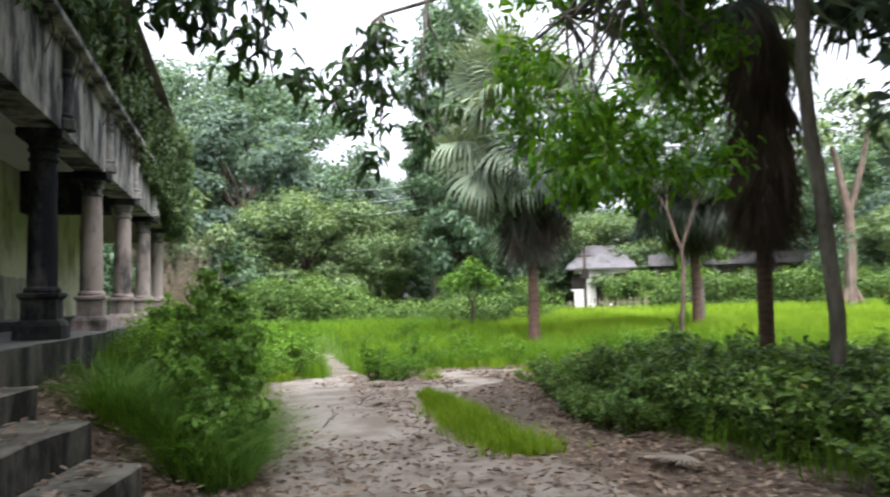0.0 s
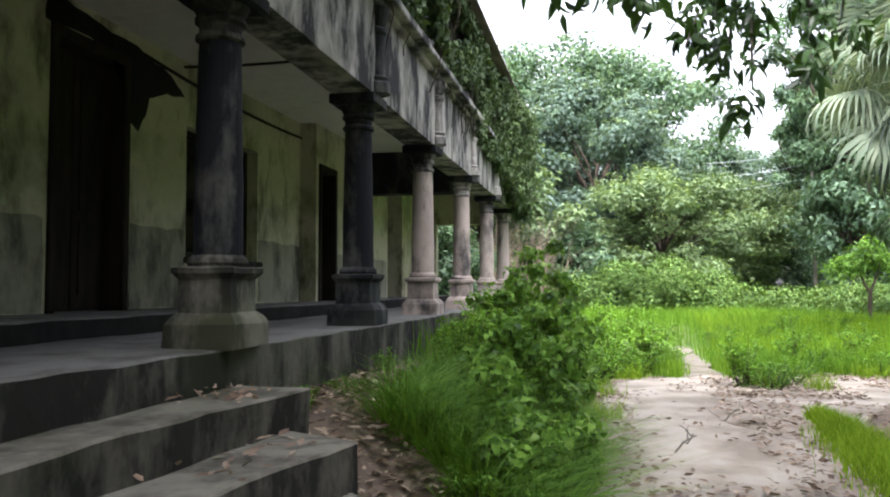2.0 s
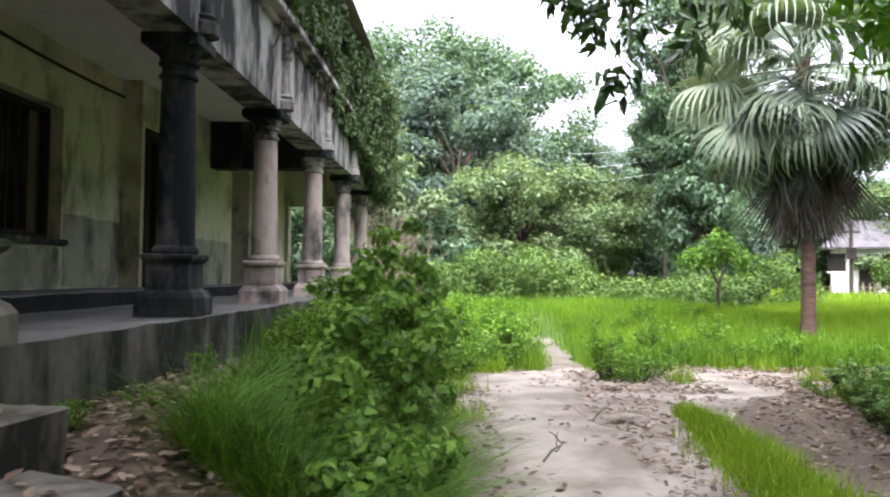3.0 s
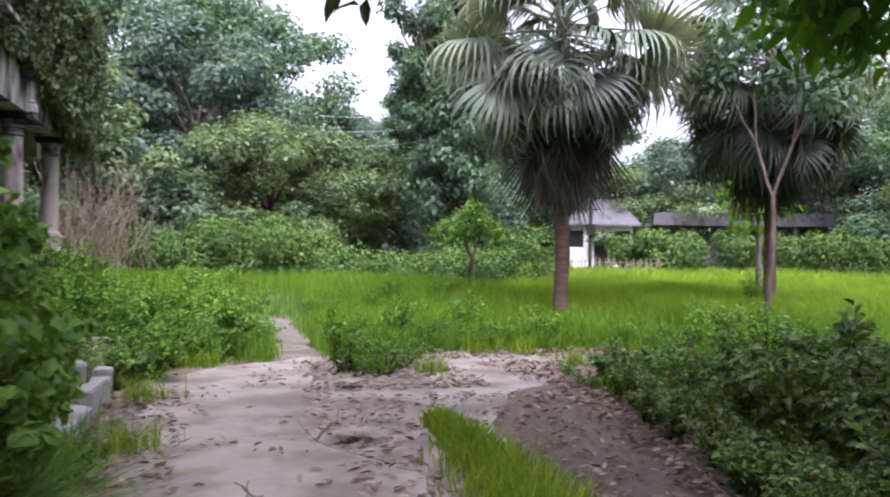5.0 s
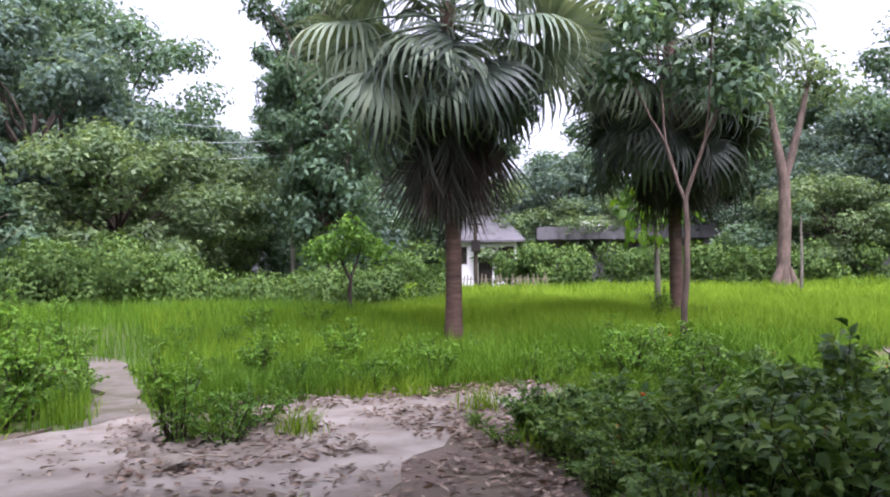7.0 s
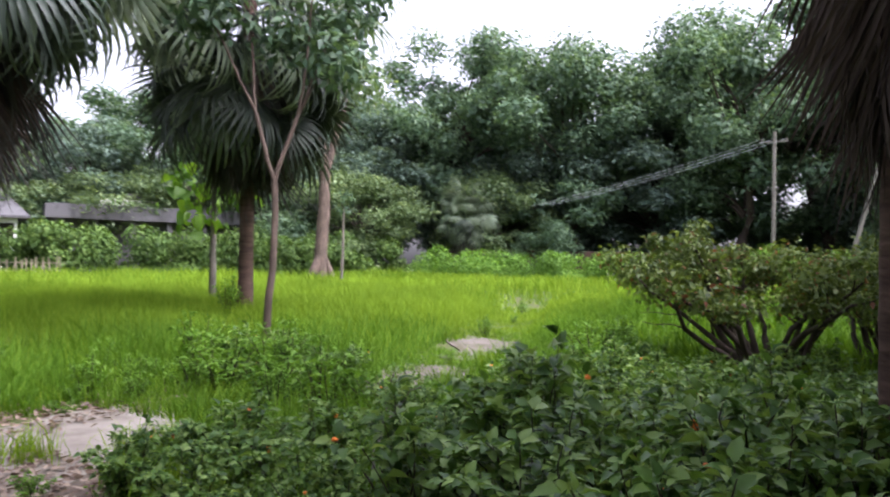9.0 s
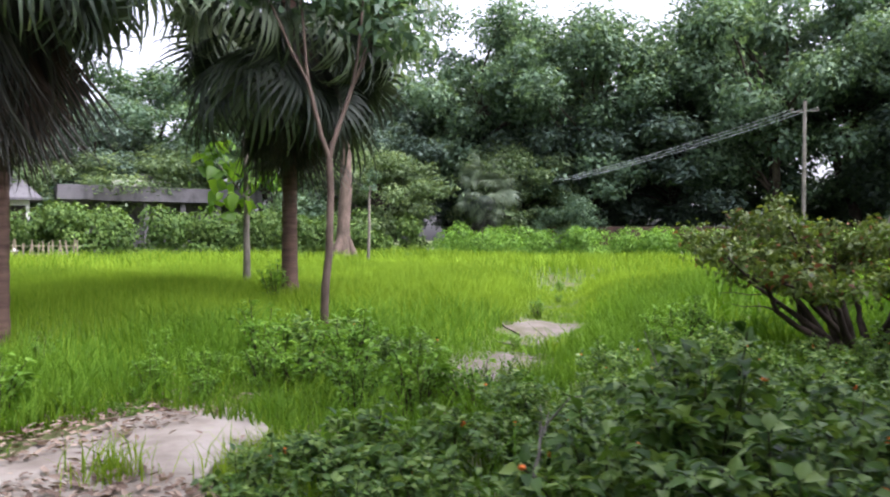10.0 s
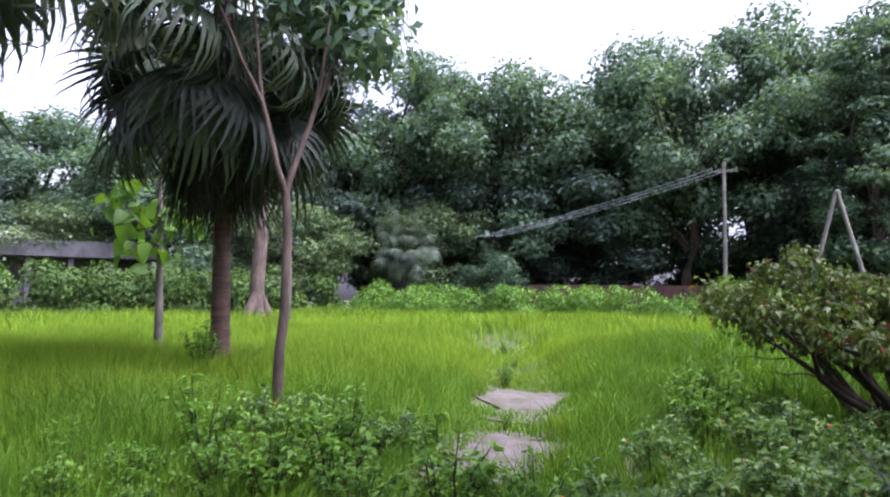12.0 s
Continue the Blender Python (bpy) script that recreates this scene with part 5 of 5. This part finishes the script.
def lawn():
    gg = np.random.default_rng(141)
    # lawn proper, thinner and broader with distance
    for nm, n, x0, x1, y0, y1, h, w, test in (
            ("lawn_grass", 250000, 2.7, 22, 13.5, 27, 0.31, 0.0075, lambda x, y: (y > np.where(x < 7.0, 16.3, 13.2))),
            ("far_lawn_grass", 90000, 8, 38, -4, 40, 0.40, 0.028, lambda x, y: ((x > 13.5) | (y > 26)) & (np.hypot(x - 3, y - 12) > 10) & ~((x < 22) & (y > 13.5) & (y < 27)) & (y < 42 - 0.6 * (x - 8)))):
        x, y = x0 + (x1 - x0) * gg.random(n * 2), y0 + (y1 - y0) * gg.random(n * 2)
        ok = test(x, y) & ~on_path(x, y)
        xy = np.stack([x, y], -1)[ok][:n]
        patch = np.array([noise.noise(Vector((a * 0.6, b * 0.6, 2))) + 0.5 * noise.noise(Vector((a * 1.7, b * 1.7, 6))) for a, b in xy])
        tall = h * (1 + 0.5 * patch) * (0.35 + 0.65 * smooth((trail_distance(xy) - 0.45) / 0.7))
        rank = smooth((19.4 - xy[:, 1] - 0.35 * np.maximum(0, xy[:, 0] - 8.0)) / 2.5) * (0.9 + 0.5 * patch) > gg.random(len(xy)) * 1.05
        blades(nm, xy[~rank], tall[~rank], w, L_LAWN, 142, "tall bright green lawn grass", 0.55)
        if rank.any():
            blades("rank_grass", xy[rank], tall[rank] * 1.15, w * 1.6, L_ROUGH, 148, "darker rank grass at the near edge of the lawn", 0.8)
    n = 40000
    x, y = -2 + 12 * gg.random(n), 10 + 20 * gg.random(n)
    ok = ~on_path(x, y) & ((x < np.where((y > 11.2) & (y < 14.9), -0.3, 0.1)) & (x > -1.8) | (y > 15.6) & (x < 7) | (y > 16.2) & (y < 19.0 - 0.5 * (x - 7)) & (x < 9.6))
    xy = np.stack([x, y], -1)[ok]
    blades("rough_grass", xy, 0.45, 0.012, L_ROUGH, 143, "rough uncut grass among the weeds")
    # strip of grass in the middle of the path
    n = 9000
    t = gg.random(n)
    y = 7.0 + 4.7 * t
    x = 2.62 + 0.08 * np.sin(y * 1.3) + gg.normal(size=n) * (0.13 + 0.06 * (1 - t)) * np.clip(2.2 * (1 - t) + 0.3, 0, 1)
    blades("grass_strip", np.stack([x, y], -1), 0.22, 0.011, L_LAWN, 144, "strip of bright grass down the middle of the path", 0.6)
    # tufts at the edges of the path
    spots = [(5.5, 14.75), (5.2, 16.0), (0.25, 11.2), (0.2, 13.2), (3.4, 14.4), (2.6, 14.8), (6.3, 14.1), (4.6, 16.2), (1.5, 16.3), (2.5, 16.9), (0.7, 15.4), (10.0, 13.9), (12.0, 14.3), (7.8, 15.2), (5.35, 13.2), (5.6, 13.6), (5.95, 14.05), (5.1, 12.7), (5.5, 13.0), (5.8, 13.75), (6.2, 13.7)]
    xy = np.concatenate([np.array([p]) + gg.normal(size=(160, 2)) * 0.12 for p in spots])
    blades("grass_tufts", xy, 0.3, 0.009, L_LAWN, 147, "tufts of bright grass along the path", 0.8)
    # long grass drooping by the steps
    n = 14000
    x, y = -1.25 + 1.3 * gg.random(n), 6.5 + 3.2 * gg.random(n)
    ok = np.array([noise.noise(Vector((a * 1.6, b * 1.6, 5))) for a, b in zip(x, y)]) > -0.25 + 0.2 * (x > -0.2) + 0.9 * np.clip(7.0 - y - 0.7 * (x + 0.5), 0, 1)
    x, y = x[ok], y[ok]
    blades("long_grass", np.stack([x, y], -1), 0.42, 0.011, L_WEED, 145, "long drooping grass beside the steps", 1.9)
    n = 16000
    x, y = 4 + 10 * gg.random(n), 4 + 10.5 * gg.random(n)
    ok = (x > np.interp(y, [0, 8.5, 10.6, 12, 13.6, 14.2], [4.3, 4.2, 4.7, 5.0, 5.6, 6.4])) & ~on_path(x, y)
    blades("bed_grass", np.stack([x, y], -1)[ok], 0.42, 0.010, L_ROUGH, 146, "rough grass between the shrubs", 0.9)


lawn()


# ---- leaf litter ----
def litter():
    gg = np.random.default_rng(151)
    n = 52000
    x, y = -1.3 + 9.6 * gg.random(n), 2.0 + 15 * gg.random(n)
    right = np.interp(y, [0, 8.5, 10.6, 12, 13.6], [4.6, 4.5, 5.0, 5.2, 5.6])
    right = np.where(y > 13.6, 8.3, right)
    dens = np.where(y < 8.2, 0.5, 0.02) + np.where((x > 2.75) & (x > right - np.where(y < 8.5, 1.6, 1.0)), 0.9, 0) + np.where((x > 2.9) & (y > 8.5) & (y < 13), 0.32, 0) + np.where(x < 0.25, 0.7, 0)
    dens += np.where((x < 0.6) & (y > 8), 0.45, 0) + np.where((x > 1.7) & (x < 3.0) & (y > 8) & (y < 13.0), 0.34, 0) + np.where((y > 13.3) & (y < 15.6) & (x > 1.8) & (x < 3.8), 0.5, 0)
    dens = np.where(y > 13.6, 0.04, dens) + np.where((y > 15.5) & (x > 3), 0.75, 0) + np.where((y > 13.6) & (y < 15.2) & (x > 4.3) & (x < 5.7), 1.0, 0) + np.where((y > 13.3) & (y < 15.6) & (x > 1.8) & (x < 3.8), 0.5, 0)
    dens += np.where(y < 8.5, 1.0, 0.5) * np.array([0.35 * noise.noise(Vector((a, b, 9))) for a, b in zip(x, y)])
    ok = (gg.random(n) < dens) & (x < right) & ~((x < -0.62) & (y < 6.2)) & ~((x < -0.25) & (y >= 6.2))
    p = np.stack([x, y, 0.02 + 0.03 * gg.random(n) + land(x, y)], -1)[ok]
    # leaves that lie on the steps and on the bank
    for k, y0, y1, xa, xb, z in ((60, 4.9, 6.2, -1.68, -1.12, 0.722), (170, 4.4, 5.8, -1.25, -0.72, 0.472), (60, 5.6, 6.4, -2.05, -1.55, 0.942)):
        q = np.stack([xa + (xb - xa) * gg.random(k), y0 + (y1 - y0) * gg.random(k), z + 0.012 * gg.random(k)], -1)
        slant = (q[:, 0] > xa + 0.02) & (q[:, 0] < np.interp(q[:, 1], [4.4, 6.4], [xb - 0.18, xb])) & (gg.random(k) < np.interp(q[:, 1], [4.0, 6.4], [0.15, 1.0]))
        p = np.concatenate([p, q[slant]])
    k = 3000
    bx, by = -1.95 + 1.6 * gg.random(k), 6.05 + 3.5 * gg.random(k) ** 1.5
    bz = np.array([bank_height(a, b) for a, b in zip(bx, by)]) + 0.03 + 0.03 * gg.random(k)
    p = np.concatenate([p, np.stack([bx, by, bz], -1)])
    m = len(p)
    az = gg.random(m) * 6.283
    al = np.stack([np.cos(az), np.sin(az), 0.18 * gg.normal(size=m)], -1)
    nr = unit(np.array([0, 0, 1.0]) + 0.35 * gg.normal(size=(m, 3)))
    s = 0.04 + 0.065 * gg.random(m)
    v, f = leaf_arrays(p, al, nr, s, s * 0.42, True, 0.2, -0.1)
    tagged(new("leaf_litter", mesh_from("leaf_litter", v, f, [L_LITTER])), "dry brown and grey fallen leaves", "leaf litter", kind="stuff")


litter()
FALLEN = frond_mesh("fallen_frond", L_DRYFROND, 9, 0.5, 0.75, 20, 2.4, 0.05)
bm = bmesh.new()
bm.from_mesh(FALLEN)
bmesh.ops.remove_doubles(bm, verts=bm.verts[:], dist=0.013)
bm.to_mesh(FALLEN)
bm.free()
for x, y, turn, s in ((2.05, 11.6, 255, 0.62), (4.1, 6.3, 200, 0.8), (2.6, 13.4, 160, 0.5)):
    ob = new("fallen_frond", FALLEN)
    ob.matrix_basis = pose(x, y, 0.10, 0, -9, turn) @ Matrix.Scale(s, 4)
    tagged(ob, "grey dried palm frond lying on the path", "palm frond", "fallen fronds")


# ---- far buildings, fence, poles and wires ----
def small_house():
    ob = new("house", None)
    w, d, h = 3.6, 4.0, 2.55
    part("wall", worn(box_bm(-w / 2, w / 2, 0, d, -0.2, h), 0.8, 0.01), M_WHITE, ob)
    bm = prism([(-w / 2 - 0.5, -0.6), (w / 2 + 0.5, -0.6), (w / 2 + 0.5, d + 0.6), (-w / 2 - 0.5, d + 0.6)], h, h + 0.1)
    for v in bm.verts:
        if v.co.z > h + 0.05:
            v.co.z = h + 0.1
    ridge = bmesh.new()
    a = [ridge.verts.new(c) for c in ((-w / 2 - 0.5, -0.6, h + 0.104), (w / 2 + 0.5, -0.6, h + 0.104), (w / 2 + 0.5, d + 0.6, h + 0.104), (-w / 2 - 0.5, d + 0.6, h + 0.104), (-w / 2 + 0.8, d / 2, h + 1.7), (w / 2 - 0.8, d / 2, h + 1.7))]
    for q in ((0, 1, 5, 4), (1, 2, 5), (2, 3, 4, 5), (3, 0, 4), (3, 2, 1, 0)):
        ridge.faces.new([a[i] for i in q])
    part("eave_board", bm, M_ROOF, ob)
    part("roof", ridge, M_ROOF, ob)
    for x in (-1.5, 1.2):
        wd = part("window", box_bm(x - 0.45, x + 0.45, -0.03, 0.02, 1.3, 2.3), M_WOOD, ob)
        part("frame", box_bm(x - 0.5, x + 0.5, -0.05, -0.034, 1.2, 1.28), M_WHITE, wd)
    part("door", box_bm(-0.4, 0.4, -0.03, 0.02, -0.1, 2.0), M_WOOD, ob)
    return tagged(ob, "small whitewashed house with a grey hipped roof", "house")


small_house().matrix_basis = at(22.7, 46.8, 0, -28)


def long_shed():
    ob = new("shed", None)
    w, d, h = 9.5, 4.0, 2.65
    part("wall", box_bm(-w / 2, w / 2, 0.9, d, -0.2, h), M_ROOF, ob)
    part("roof", worn(box_bm(-w / 2 - 0.3, w / 2 + 0.3, -0.4, d + 0.3, h, h + 0.75, bevel=0.03), 1.0, 0.03), M_ROOF, ob, "grey stained concrete roof slab")
    part("parapet", worn(box_bm(-2.5, 0.4, 0.5, 0.8, h + 0.754, h + 1.15, bevel=0.02), 0.5, 0.05), M_CEIL, ob)
    part("tank", worn(box_bm(-1.2, -0.3, 1.0, 1.8, h + 0.754, h + 1.5, bevel=0.05), 0.5, 0.03), M_ROOF, ob)
    for i in range(6):
        x = -w / 2 + 0.2 + i * (w - 0.4) / 5
        part("post", box_bm(x - 0.12, x + 0.12, -0.1, 0.14, -0.2, h), M_ROOF, ob)
    return tagged(ob, "low grey flat-roofed outbuilding with an open front", "outbuilding")


long_shed().matrix_basis = at(30.0, 43.4, 0, -30)


def brick_wall_far():
    bm = box_bm(-10, 10, 0, 0.3, -0.2, 1.55)
    ob = tagged(part("boundary_wall", worn(bm, 1.0, 0.04, 0.8), M_BRICK), "old dark red brick boundary wall under trees", "wall", kind="structure")
    ob.matrix_basis = at(40.0, 20.0, 0, 102)


brick_wall_far()


def picket_fence():
    ob = new("fence", None)
    me = bpy.data.meshes.new("picket")
    bm = box_bm(-0.025, 0.025, -0.012, 0.012, -0.05, 1.15)
    bm.to_mesh(me)
    bm.free()
    me.materials.append(M_BAMBOO)
    gg = np.random.default_rng(161)
    for i in range(26):
        p = under(new("picket", me), ob)
        p.matrix_basis = pose(i * 0.16, 0, 0, gg.normal() * 2, gg.normal() * 3, 0) @ Matrix.Diagonal((1, 1, 0.85 + 0.3 * gg.random(), 1))
    for z in (0.35, 0.85):
        part("rail", box_bm(-0.1, 4.2, 0.014, 0.04, z, z + 0.04), M_BAMBOO, ob)
    return tagged(ob, "rough fence of dry bamboo pickets", "fence")


picket_fence().matrix_basis = at(16.5, 38.0, 0, -26, 1.0, 0.6)


def meter_post():
    """A dark timber post with a weathered box near its top and a short stay."""
    ob = new("timber_post", None)
    part("post", worn(lathe([(0.10, -0.2), (0.085, 1.6), (0.075, 3.35)], 9), 0.4, 0.02), M_DARKBARK, ob)
    part("box", box_bm(-0.2, 0.2, -0.26, -0.09, 1.75, 2.25, bevel=0.02), M_WOOD, ob)
    part("bracket", box_bm(-0.35, 0.35, -0.03, 0.03, 2.9, 2.97, bevel=0.01), M_DARKBARK, ob)
    return tagged(ob, "dark weathered timber post with a small box", "post")


meter_post().matrix_basis = at(17.1, 37.2, 0, -26)


def utility_pole():
    ob = new("utility_pole", None)
    part("post", lathe([(0.10, -0.2), (0.075, 7.5)], 10), M_POLE, ob)
    part("cross_arm", box_bm(-0.55, 0.55, -0.03, 0.03, 7.03, 7.1, bevel=0.01), M_POLE, ob)
    for x in (-0.5, 0.0, 0.5):
        ins = lathe([(0.03, 7.104), (0.045, 7.16), (0.03, 7.22)], 8)
        bmesh.ops.translate(ins, verts=ins.verts[:], vec=(x, 0, 0))
        part("insulator", ins, M_POLE, ob)
    return tagged(ob, "weathered utility pole with a short cross arm", "utility pole", "utility poles")


pole = utility_pole()
pole.matrix_basis = pose(38.5, 13.9, 0, 0, 0, 90)
copy_thing(pole, pose(8.9, 36.5, 0, 0, 0, 0))
af = new("braced_pole", None)
for x0, x1 in ((-1.5, 0.0), (1.5, 0.05)):
    v, f = tube_arrays([(x0, 0, -0.2), ((x0 + x1) / 2, 0, 2.7), (x1, 0, 5.6)], [0.09, 0.08, 0.07], 8)
    under(new("leg", mesh_from("leg", v, [f], [M_POLE], True)), af)
part("cap", lathe([(0.11, 5.52), (0.12, 5.62), (0.04, 5.7)], 8), M_POLE, af)
tagged(af, "pale two-legged braced pole at the wood's edge", "pole")
af.matrix_basis = pose(35.5, 9.8, 0, 0, 0, 95)


def wire(a, b, sag):
    n = 12
    t = np.linspace(0, 1, n)[:, None]
    p = np.asarray(a) + (np.asarray(b) - np.asarray(a)) * t
    p[:, 2] -= sag * 4 * (t * (1 - t))[:, 0]
    v, f = tube_arrays(p, np.full(n, 0.010), 4)
    tagged(new("overhead_wire", mesh_from("overhead_wire", v, [f], [M_WIRE], True)), "thin pale overhead wire", "wire", "overhead wires")


for i in range(3):
    wire((38.5, 13.9 + 0.5 * (i - 1), 7.2), (37.3, 24.3 + 0.5 * (i - 1), 4.4), 0.15)
    wire((8.9 + 0.5 * (i - 1), 36.5, 7.2 - 0.5 * i), (4.2, 32.5, 6.2 - 0.55 * i), 0.1)


def dry_brush():
    gg = np.random.default_rng(171)
    lines = []
    for _ in range(170):
        a = np.array([gg.normal() * 0.6, gg.normal() * 0.5, -0.1])
        b = a + np.array([gg.normal() * 1.0, gg.normal() * 0.6, 1.6 + 1.4 * gg.random()])
        lines.append((bend(a, b, 0.2, gg, 6, 0.25), np.linspace(0.012, 0.004, 6)))
    ob = new("dry_brush", tubes_mesh("dry_brush", lines, [L_BRUSH], 4))
    tagged(ob, "heap of bare dry brown brushwood", "brushwood", kind="stuff")
    ob.matrix_basis = at(-2.6, 28.2, 0.4, 0, 1.1)


dry_brush()


# ---- broken kerb stones beside the path ----
for x, y, z, n, tilt, turn in ((-0.20, 11.5, 0.08, 1.3, 6, 92), (-0.22, 12.9, 0.09, 1.35, -4, 90), (-0.26, 14.3, 0.08, 1.3, 5, 91), (-0.85, 13.1, 0.30, 1.1, 4, 4), (-0.95, 15.2, 0.30, 1.3, -3, -3), (-1.0, 17.2, 0.32, 1.2, 3, 2), (-0.62, 12.4, 0.2, 0.6, 24, 100)):
    bm = worn(box_bm(-n / 2, n / 2, -0.09, 0.09, -0.14 - max(0.0, z - 0.1), 0.14, bevel=0.015), 0.16, 0.018, 5)
    ob = part("kerb_stone", bm, M_PALEKERB)
    ob.matrix_basis = pose(x, y, z, tilt, 3, turn)
    tagged(ob, "pale broken cement kerb stone among weeds", "kerb stone", "kerb stones")


# ---- cable under the verandah ceiling ----
def cable(a, b, sag, r=0.012):
    t = np.linspace(0, 1, 10)[:, None]
    p = np.asarray(a) + (np.asarray(b) - np.asarray(a)) * t
    p[:, 2] -= sag * 4 * (t * (1 - t))[:, 0]
    v, f = tube_arrays(p, np.full(10, r), 5)
    tagged(new("cable", mesh_from("cable", v, [f], [M_WOOD], True)), "dark slack cable along the verandah ceiling", "cable", "cables")


cable((-4.37, 9.9, 4.06), (-2.4, 9.9, 4.08), 0.03, 0.018)
cable((-4.37, 9.0, 3.98), (-4.36, 13.4, 3.9), 0.06, 0.02)


# ---- dry twigs in the shrubs ----
def dry_twig(x, y, z, seed, s):
    gg = np.random.default_rng(seed)
    a, b = np.zeros(3), np.array([0.5, 0.2, 0.35]) * s
    main = bend(a, b, 0.05, gg, 7, 0.3)
    lines = [(main, np.linspace(0.012, 0.005, 7))]
    for k in (2, 3, 5):
        lines.append((bend(main[k], main[k] + gg.normal(size=3) * 0.2 * s + np.array([0, 0, 0.1]), 0, gg, 5, 0.3), np.linspace(0.007, 0.003, 5)))
    ob = new("dry_twig", tubes_mesh("dry_twig", lines, [M_POLE], 5))
    ob.matrix_basis = at(x, y, z)
    tagged(ob, "pale bare dry twig caught in shrubs", "twig", "dry twigs")


for k, (x, y, z, s) in enumerate(((4.6, 9.1, 0.1, 1.0), (5.0, 10.2, 0.2, 0.9), (6.6, 11.4, 0.3, 1.0), (5.9, 12.0, 0.25, 0.8), (0.9, 9.4, 0.03, 0.4), (1.6, 11.2, 0.03, 0.35))):
    dry_twig(x, y, z, 181 + k, s)
copy_thing(pa, at(36.5, 28.0, -0.3, 130, 0.62))
